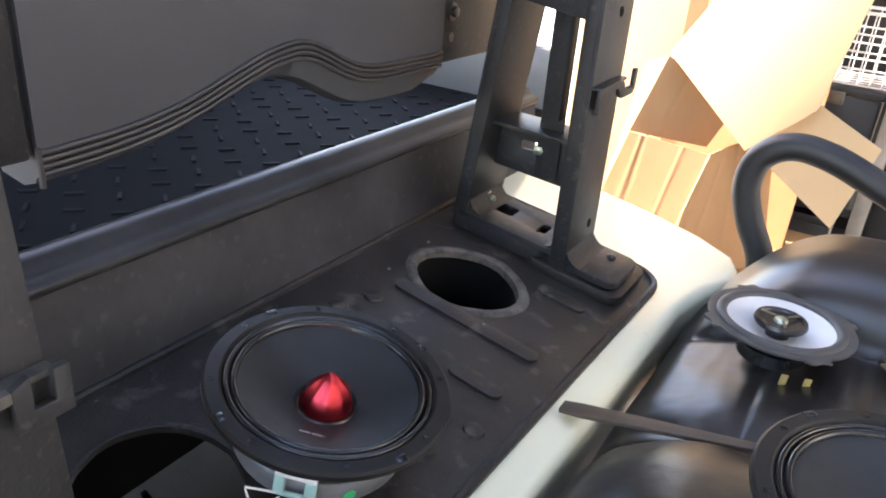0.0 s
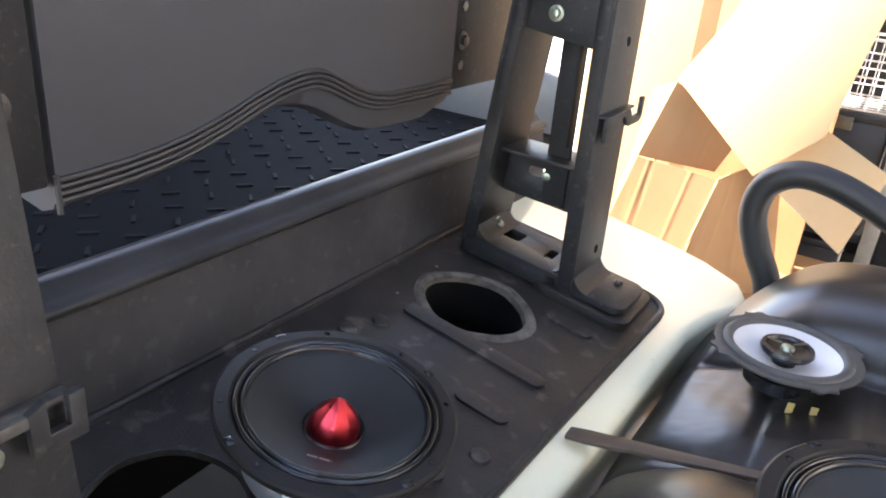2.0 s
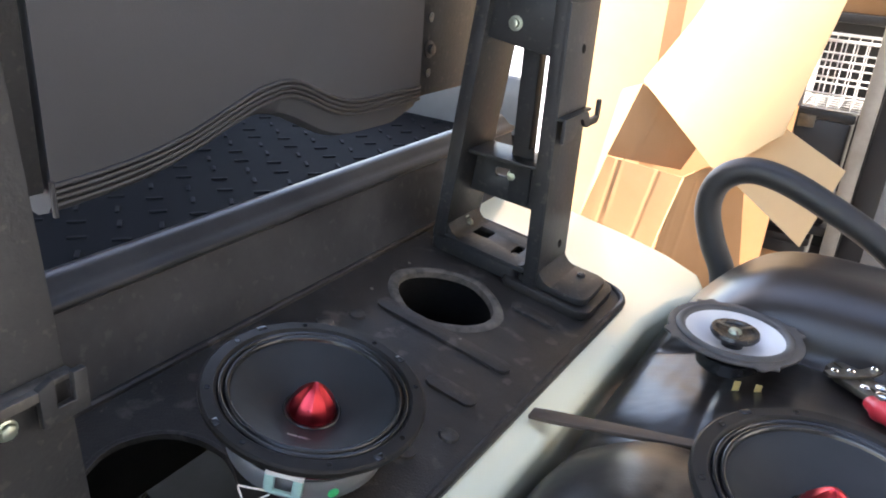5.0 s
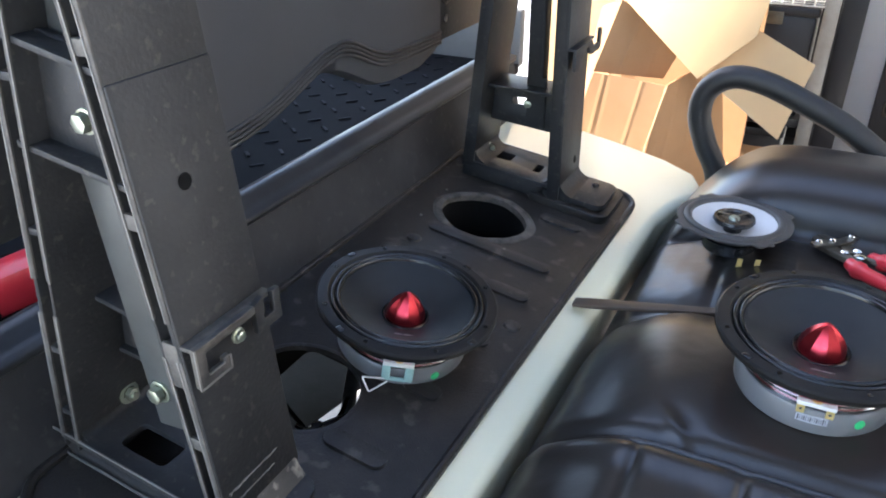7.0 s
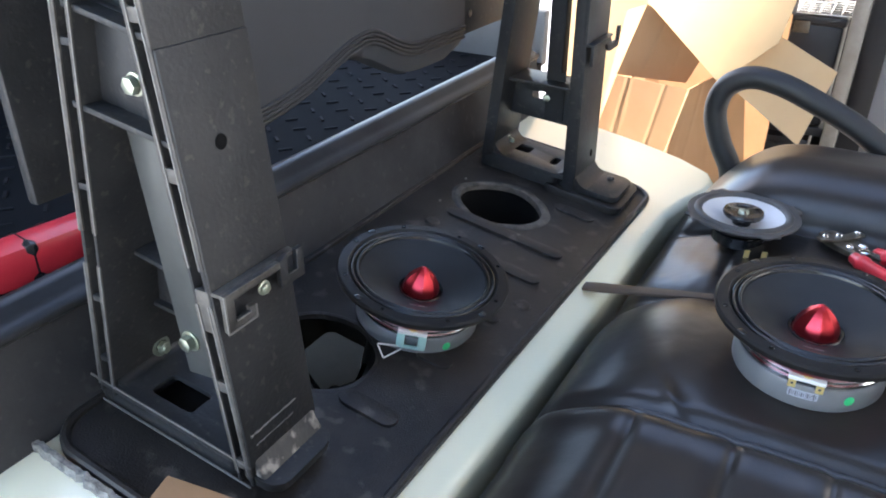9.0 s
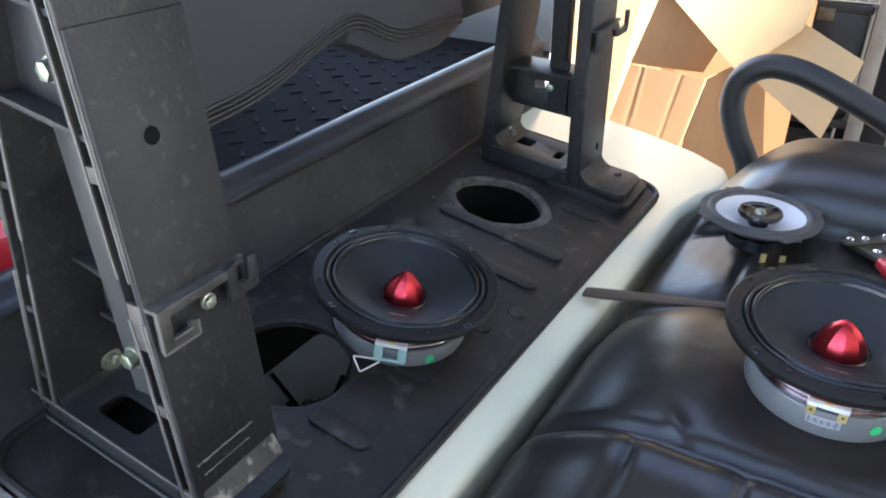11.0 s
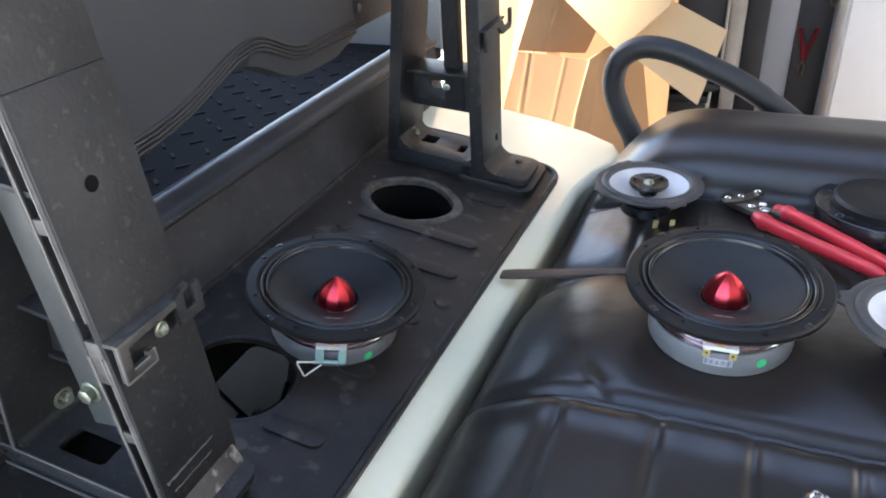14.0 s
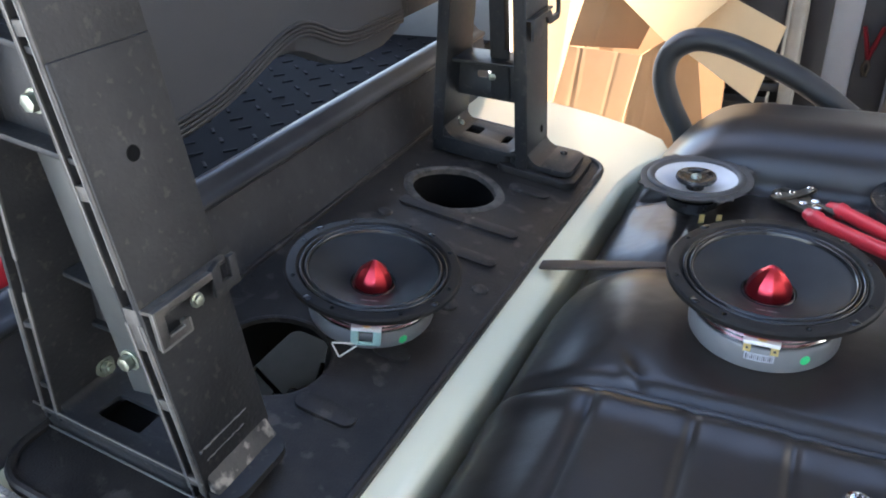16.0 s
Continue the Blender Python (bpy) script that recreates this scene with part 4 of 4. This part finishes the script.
coax_speaker(pose(0.45, 0.1, SEAT(0.45, 0.1) + 0.002, 0, 0, 60), "coaxial speaker with white cone and dusty rim", white_plastic)


def face_down_speaker(m):
    root = thing("black_speaker", "black round speaker lying on seat beside pliers", "speaker", m)
    part("rim", lathe([(0.0, 0.0), (0.078, 0.0), (0.08, 0.002), (0.08, 0.018), (0.078, 0.022), (0.06, 0.024)], 64), black_plastic, root)
    part("rim_plate", lathe([(0.058, 0.022), (0.081, 0.022), (0.0828, 0.0235), (0.082, 0.0262), (0.08, 0.0272), (0.0755, 0.0262), (0.058, 0.026)], 64), black_plastic, root)
    part("grille", lathe([(0.062, 0.026), (0.062, 0.034), (0.058, 0.038), (0.03, 0.0395), (0, 0.04)], 64), rim_mat, root, "black domed cap")
    for k in range(4):
        a = radians(40 + 90 * k)
        b = lathe([(0.0052, 0), (0.0052, 0.0006), (0.0042, 0.0008), (0.0038, 0.0002), (0, 0.0002)], 18)
        b.transform(Matrix.Translation((0.0715 * math.cos(a), 0.071 * math.sin(a), 0.0259)))
        part("screw_hole", b, ink_mat, root)
    return root


face_down_speaker(pose(0.448, 0.424, SEAT(0.448, 0.424) + 0.003))


def pliers(m):
    root = thing("crimping_pliers", "crimping pliers with red grips lying on seat", "pliers", m)
    for s in (1, -1):
        jaw = [(0.012, 0.005 * s), (-0.012, 0.017 * s), (-0.045, 0.019 * s), (-0.066, 0.012 * s), (-0.07, 0.001 * s), (-0.02, 0.001 * s)]
        part("jaw", prism(jaw, 0.008, Matrix.Translation((0, 0, 0.006)), 0.0012), steel, root, "worn steel jaw")
        line = smooth_line([(-0.02, 0.004 * s, 0.01), (0.0, 0.01 * s, 0.01), (0.03, 0.018 * s, 0.01)], 5)
        part("tang", tube(line, 0.0045, 8), steel, root)
        line = smooth_line([(-0.002, 0.017 * s, 0.011), (0.02, 0.0215 * s, 0.011), (0.07, 0.02 * s, 0.011), (0.14, 0.0145 * s, 0.011), (0.18, 0.0125 * s, 0.011)], 6)
        n = len(line)
        rs = [0.0075 + 0.002 * math.sin(math.pi * k / (n - 1)) - (0.004 if k in (0, n - 1) else 0) + (0.0025 if k in (5, 6) else 0) for k in range(n)]
        part("grip", tube(line, rs, 12), red_grip, root, "red plastic grip")
    # the latch that lies across the head
    part("latch", prism([(-0.052, -0.03), (-0.042, -0.032), (-0.034, -0.012), (-0.03, 0.02), (-0.034, 0.036), (-0.046, 0.034), (-0.044, 0.012), (-0.05, -0.01)], 0.004, Matrix.Translation((0, 0, 0.0142)), 0.0008), steel, root, "dark steel latch plate")
    for x, y, r in ((0.0, 0.0, 0.0075), (-0.012, 0.009, 0.0055), (-0.016, -0.008, 0.005), (-0.045, -0.022, 0.004), (-0.04, -0.004, 0.0042), (-0.038, 0.026, 0.004)):
        b = lathe([(r, 0), (r, 0.003), (r * 0.6, 0.0048), (0, 0.005)], 18)
        b.transform(Matrix.Translation((x, y, 0.0135 if x > -0.03 else 0.0178)))
        part("rivet", b, chrome, root)
    return root


pliers(pose(0.308, 0.397, SEAT(0.308, 0.397) + 0.001, 0, 0, -41))


def flat_bar():
    root = solo("metal_strip", prism([(0, -0.0075), (0.02, -0.0095), (0.055, -0.0092), (0.062, -0.0078), (0.09, -0.0082), (0.21, -0.005), (0.215, 0.004), (0.09, 0.0078), (0.02, 0.0095), (0.002, 0.0085)], 0.005, None, 0.0012),
                rust_mat, "thin worn steel strip laid across seat edge", "metal strip", m=Matrix.Translation((0.003, 0.196, 0.0)) @ pose(0, 0, 0, 0, -7, 8))
    return root


flat_bar()


def grab_bar():
    root = thing("grab_bar", "black foam-covered looped grab bar beside seat", "grab bar")
    y = 0.672
    loop = [(0.1, y, -0.08), (0.095, y, 0.005), (0.068, y, 0.06), (0.052, y, 0.108), (0.06, y, 0.15), (0.093, y, 0.173), (0.14, y, 0.17), (0.2, y, 0.148),
            (0.27, y, 0.115), (0.335, y, 0.07), (0.4, y, 0.02), (0.44, y, -0.06)]
    part("foam_grip", tube(smooth_line(loop, 8), 0.0185, 20), foam_mat, root)
    for x in (0.1, 0.44):
        part("mount", block((0.06, 0.05, 0.1), (x, y, -0.12), 0.01), dark_bolt, root)
    return root


grab_bar()


# ---- beyond the cart ----
def sheet(name, corners, t, mat, parent, label="", folds=0, creases=()):
    """A thick board through four corners, with slight folds."""
    a, b2, c, d = [Vector(p) for p in corners]
    n = (b2 - a).cross(d - a).normalized()
    k = 56 if creases else 28
    b = bmesh.new()
    grid = []
    for j in range(k + 1):
        row = []
        for i in range(k + 1):
            u, v = i / k, j / k
            p = a.lerp(b2, u).lerp(d.lerp(c, u), v)
            p += n * (folds * (noise.noise(Vector((u * 4 + v * 0.6, v * 0.5, a.x * 9))) + 0.8 * abs(noise.noise(Vector((u * 5 + v * 2.5, v * 0.5, a.z * 7))))))
            for at, slant, h in creases:
                p += n * h * max(0.0, 1 - abs(u + slant * v - at) / 0.035)
            row.append(b.verts.new(p))
        grid.append(row)
    for j in range(k):
        for i in range(k):
            b.faces.new((grid[j][i], grid[j][i + 1], grid[j + 1][i + 1], grid[j + 1][i]))
    got = bmesh.ops.extrude_face_region(b, geom=list(b.faces))
    bmesh.ops.translate(b, vec=n * -t, verts=[v for v in got["geom"] if isinstance(v, bmesh.types.BMVert)])
    bmesh.ops.recalc_face_normals(b, faces=b.faces)
    return part(name, b, mat, parent, label)


def big_box():
    root = thing("cardboard_box", "large opened brown cardboard box with crumpled flaps", "cardboard box")
    Y = 1.4
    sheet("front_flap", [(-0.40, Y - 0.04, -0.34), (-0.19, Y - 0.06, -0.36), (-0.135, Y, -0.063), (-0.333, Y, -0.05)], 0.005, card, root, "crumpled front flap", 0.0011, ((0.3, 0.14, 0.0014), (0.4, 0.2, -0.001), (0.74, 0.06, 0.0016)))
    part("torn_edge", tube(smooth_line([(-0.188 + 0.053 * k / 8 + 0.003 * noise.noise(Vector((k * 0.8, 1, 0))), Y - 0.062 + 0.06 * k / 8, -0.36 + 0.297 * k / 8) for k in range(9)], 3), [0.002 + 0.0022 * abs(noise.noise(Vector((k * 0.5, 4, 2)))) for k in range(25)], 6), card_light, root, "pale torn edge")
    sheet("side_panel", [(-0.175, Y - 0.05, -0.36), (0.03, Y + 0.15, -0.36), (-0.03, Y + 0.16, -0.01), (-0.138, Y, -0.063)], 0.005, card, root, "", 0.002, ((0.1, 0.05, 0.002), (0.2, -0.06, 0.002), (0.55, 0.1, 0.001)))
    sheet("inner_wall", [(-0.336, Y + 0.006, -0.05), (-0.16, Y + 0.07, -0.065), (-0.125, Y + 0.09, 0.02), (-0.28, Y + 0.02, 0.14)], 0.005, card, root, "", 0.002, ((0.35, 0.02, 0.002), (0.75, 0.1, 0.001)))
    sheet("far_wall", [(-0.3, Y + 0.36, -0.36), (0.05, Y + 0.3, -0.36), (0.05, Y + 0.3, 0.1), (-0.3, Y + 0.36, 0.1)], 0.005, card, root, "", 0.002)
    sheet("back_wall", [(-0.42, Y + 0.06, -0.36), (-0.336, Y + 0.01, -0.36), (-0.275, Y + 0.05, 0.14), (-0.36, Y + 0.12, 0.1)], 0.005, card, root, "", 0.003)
    # both flaps take the paler card, which paints their sunlit look
    tilt = Matrix(((1, 0, 0, 0), (0, 0.34, -1, Y - 0.02), (0, 1, 0.34, 0), (0, 0, 0, 1)))
    part("lid_flap", prism([(-0.282, 0.145), (-0.058, -0.028), (0.058, 0.08), (0.1, 0.33), (0.16, 0.7), (-0.02, 0.74), (-0.205, 0.29)], 0.006, tilt, 0.0012), card_light, root, "broad sunlit-pale lid flap")
    sheet("end_flap", [(-0.065, Y + 0.03, -0.03), (0.153, Y + 0.0, -0.165), (0.2, Y + 0.04, 0.02), (0.058, Y + 0.06, 0.085)], 0.005, card_light, root, "sunlit-pale folded end flap", 0.002)
    sheet("bottom", [(-0.45, Y - 0.04, -0.36), (0.05, Y - 0.04, -0.36), (0.05, Y + 0.4, -0.36), (-0.45, Y + 0.4, -0.36)], 0.005, card, root)
    return root


def lower_box():
    root = thing("closed_box", "closed brown cardboard box under the opened one", "cardboard box")
    part("carton", block((0.7, 0.6, 0.41), (-0.15, 1.62, -0.575), 0.004), card, root)
    return root


def rear_box():
    root = thing("standing_box", "tall sunlit-pale cardboard box standing behind the opened one", "cardboard box")
    # paler card paints the bright sunlit look of this box
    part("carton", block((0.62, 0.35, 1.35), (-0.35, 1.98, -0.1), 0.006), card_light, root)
    part("tape_strip", block((0.05, 0.0008, 1.3), (-0.33, 1.8045, -0.1)), card, root, "brown parcel tape")
    return root


big_box()
lower_box()
rear_box()


def shelf_unit():
    root = thing("shelf_unit", "dark steel shelf unit with grey posts against the wall", "shelf")
    for x in (0.205, -0.3):
        for y in (2.2, 2.7):
            part("post", block((0.045, 0.045, 1.9), (x, y, 0.17), 0.004), post_mat, root, "grey steel post")
    for z in (-0.6, -0.37, 0.28, 0.9):
        part("shelf", block((0.5, 0.5 if z < 0.2 else 0.26, 0.03), (-0.05, 2.45 if z < 0.2 else 2.57, z), 0.004), dark_panel, root)
    # dark sheet added so no bright sky shows behind the shelves
    part("dark_backing", block((0.6, 0.02, 1.95), (-0.05, 2.74, 0.2)), dark_panel, root)
    return root


shelf_unit()


def stored_case(x, y, z, sx, sy, sz):
    root = thing("storage_case", "black plastic storage case on a shelf", "case", group="stored cases")
    part("case", block((sx, sy, sz), (x, y, z + sz / 2), 0.012), dark_panel, root)
    part("lid", block((sx + 0.012, sy + 0.012, 0.03), (x, y, z + sz + 0.012), 0.008), dark_panel, root)
    part("latch", block((0.05, 0.012, 0.04), (x, y - sy / 2 - 0.006, z + sz - 0.01), 0.003), steel, root)
    return root


stored_case(0.04, 2.4, -0.354, 0.26, 0.36, 0.34)
stored_case(-0.06, 2.42, -0.584, 0.4, 0.4, 0.15)
solo("small_carton", block((0.3, 0.2, 0.26), (0.04, 2.57, 0.426), 0.004), card, "small brown cardboard carton on upper shelf", "cardboard box")


def wire_basket():
    root = thing("wire_basket", "white coated wire basket on a shelf", "basket", pose(0.1, 2.34, 0.016))
    w, d, h = 0.17, 0.24, 0.21
    for z in (0.004, 0.05, 0.1, 0.15, h):
        part("hoop", tube([(-w / 2, -d / 2, z), (w / 2, -d / 2, z), (w / 2, d / 2, z), (-w / 2, d / 2, z)], 0.003 if z < h else 0.005, 6, True), wire_mat, root)
    for k in range(6):
        x = -w / 2 + w * k / 5
        part("wire", tube([(x, -d / 2, h), (x, -d / 2, 0.004), (x, d / 2, 0.004), (x, d / 2, h)], 0.0018, 6), wire_mat, root)
    for k in range(1, 5):
        y = -d / 2 + d * k / 5
        part("wire", tube([(-w / 2, y, h), (-w / 2, y, 0.004), (w / 2, y, 0.004), (w / 2, y, h)], 0.0018, 6), wire_mat, root)
    return root


wire_basket()


def board(name, size, at, mat, label, cat, turn=0):
    return solo(name, block(size, (0, 0, 0), 0.004), mat, label, cat, m=pose(*at, 0, 0, turn))


board("dark_door", (0.075, 0.04, 2.0), (0.27, 2.3, 0.22), dark_panel, "narrow black panel leaning beside the shelf", "panel")
board("grey_board", (0.4, 0.03, 2.0), (0.45, 2.36, 0.22), grey_panel, "grey wall panel hung with clamps", "panel")
cabinet = thing("white_cabinet", "tall plain white cabinet by the wall", "cabinet")
part("body", block((0.62, 0.48, 1.5), (0.83, 2.31, -0.03), 0.004), cabinet_mat, cabinet)
part("door", block((0.6, 0.018, 1.46), (0.83, 2.06, -0.03), 0.003), cabinet_mat, cabinet)


def clamp(x, z):
    root = thing("spring_clamp", "spring clamp with red handles hung on grey panel", "clamp", pose(x, 2.312, z, 0, 0, 0) @ Matrix.Diagonal((0.85, 0.85, 0.85, 1)), group="hung clamps")
    for s in (1, -1):
        part("handle", tube([(0.0, 0, -0.07), (0.012 * s, -0.006, -0.02), (0.034 * s, -0.006, 0.06)], [0.009, 0.01, 0.008], 10), red_edge, root, "red handle")
        part("jaw", tube([(0.0, 0, -0.07), (0.012 * s, 0, -0.1), (0.004 * s, 0, -0.14)], 0.006, 8), steel, root)
    return root


clamp(0.44, -0.22)
clamp(0.5, 0.02)
board("tool_holder", (0.11, 0.02, 0.95), (0.455, 2.335, -0.22), dark_panel, "narrow black tool holder behind hung clamps", "tool holder")


def steel_socket():
    root = solo("steel_socket", lathe([(0, 0), (0.014, 0), (0.016, 0.003), (0.016, 0.012), (0.013, 0.016), (0.009, 0.017), (0.008, 0.013), (0, 0.012)], 32), chrome,
                "small bright steel socket lying on pleated seat", "socket", m=pose(0.356, -0.106, SEAT(0.356, -0.106) - 0.001) @ Matrix.Diagonal((0.7, 0.7, 0.7, 1)))
    return root


steel_socket()


def power_tool(m):
    """A red cordless tool on its side."""
    root = thing("power_tool", "red and black cordless power tool lying on floor mat", "power tool", m)
    b = block((0.07, 0.2, 0.07), (0, 0, 0.04), 0.02)
    part("housing", b, red_grip, root)
    part("band", block((0.0712, 0.022, 0.0712), (0, -0.03, 0.04), 0.02), black_plastic, root)
    part("cap", block((0.06, 0.07, 0.075), (0, -0.12, 0.04), 0.018), black_plastic, root)
    part("grip", block((0.06, 0.05, 0.05), (-0.05, 0.03, 0.03), 0.015), black_plastic, root)
    part("nose", lathe([(0.022, 0), (0.022, 0.03), (0.014, 0.05), (0, 0.05)], 24), steel, root).matrix_basis = pose(0, 0.1, 0.04, -90, 0, 0)
    return root


power_tool(pose(-0.47, -0.2, 0.086, 0, 0, -8) @ Matrix.Diagonal((0.7, 0.75, 0.68, 1)))


def front_blocker():
    # panel added beyond the mat to block low sky light and its reflection
    root = thing("sky_blocker", "dark plastic panel added beyond floor mat to block sky", "vehicle body")
    part("blocker_panel", block((0.06, 1.62, 0.9), (-1.2, 0.23, 0.42), 0.02), black_plastic, root)
    return root


front_blocker()


def loose_wires():
    """Black leads that hang in the open speaker hole."""
    root = thing("loose_wires", "black speaker leads hanging inside a tray hole", "cable")
    for k, (a, e) in enumerate((((-0.235, -0.12), (-0.15, -0.06)), ((-0.215, -0.15), (-0.14, -0.1)), ((-0.23, -0.09), (-0.175, -0.06)))):
        pts = [(a[0], a[1], -0.02), (a[0] + 0.02, a[1] + 0.02, -0.06 - 0.01 * k), ((a[0] + e[0]) / 2, (a[1] + e[1]) / 2 + 0.01, -0.085), (e[0], e[1], -0.05), (e[0] + 0.012, e[1] + 0.005, -0.02)]
        part("lead", tube(smooth_line(pts, 6), 0.0028, 8), black_plastic, root)
    for pts in (((-0.19, -0.13, -0.03), (-0.172, -0.105, -0.028), (-0.15, -0.085, -0.02), (-0.128, -0.075, -0.004)), ((-0.185, -0.095, -0.05), (-0.17, -0.1, -0.03), (-0.155, -0.105, -0.022), (-0.135, -0.095, -0.006)),
                ((-0.2, -0.1, -0.04), (-0.168, -0.112, -0.03), (-0.15, -0.12, -0.025), (-0.16, -0.1, -0.03), (-0.142, -0.088, -0.012))):
        part("lead", tube(smooth_line(pts, 6), 0.0032, 8), black_plastic, root)
    part("tie", lathe([(0.0065, -0.003), (0.0075, 0), (0.0065, 0.003), (0, 0.003)], 12), black_plastic, root).matrix_basis = pose(-0.17, -0.103, -0.028, 60, 0, 30)
    return root


loose_wires()


def drain_hose():
    """A pale hose that passes below the open hole."""
    pts = smooth_line([(-0.36, 0.3, -0.1), (-0.3, 0.17, -0.13), (-0.262, 0.09, -0.14), (-0.236, 0.04, -0.14), (-0.2, -0.02, -0.14), (-0.17, -0.08, -0.2), (-0.17, -0.1, -0.268)], 8)
    return solo("hose", tube(pts, 0.009, 14), magnet_mat, "pale grey rubber hose below tray hole", "hose")


drain_hose()


def chipped_lip():
    """The ragged cut edge of the body beside the tray."""
    b = bmesh.new()
    n = 60
    rows = []
    for k in range(n + 1):
        x = -0.31 + 0.29 * k / n
        j = 0.0035 * noise.noise(Vector((x * 160, 0, 0))) + 0.002 * noise.noise(Vector((x * 420, 5, 0)))
        rows.append([b.verts.new((x, y, z)) for y, z in ((-0.353 + j * 0.4, -0.008), (-0.355 + j * 0.5, 0.0015 + j * 0.4), (-0.3605 + j, 0.0018 + j * 0.3), (-0.363 + j, -0.008))])
    for p, q in zip(rows, rows[1:]):
        for i in range(3):
            b.faces.new((p[i], q[i], q[i + 1], p[i + 1]))
    bmesh.ops.recalc_face_normals(b, faces=b.faces)
    return solo("chipped_edge", b, raw_mat, "ragged chipped edge of cream body beside tray", "trim", m=TRAY, kind="structure")


chipped_lip()


def scrap_card():
    root = thing("small_box", "small closed brown cardboard box on cream body", "cardboard box", m=Matrix.Translation(on_tray(-0.047, -0.423, 0.0)) @ pose(0, 0, 0, 0, SLOPE, 15))
    part("carton", block((0.12, 0.14, 0.09), (0, 0, 0.045), 0.002), card, root)
    for s in (-1, 1):
        part("lid_flap", block((0.119, 0.0685, 0.003), (0, 0.035 * s, 0.0917), 0.0008), card, root)
    return root


scrap_card()
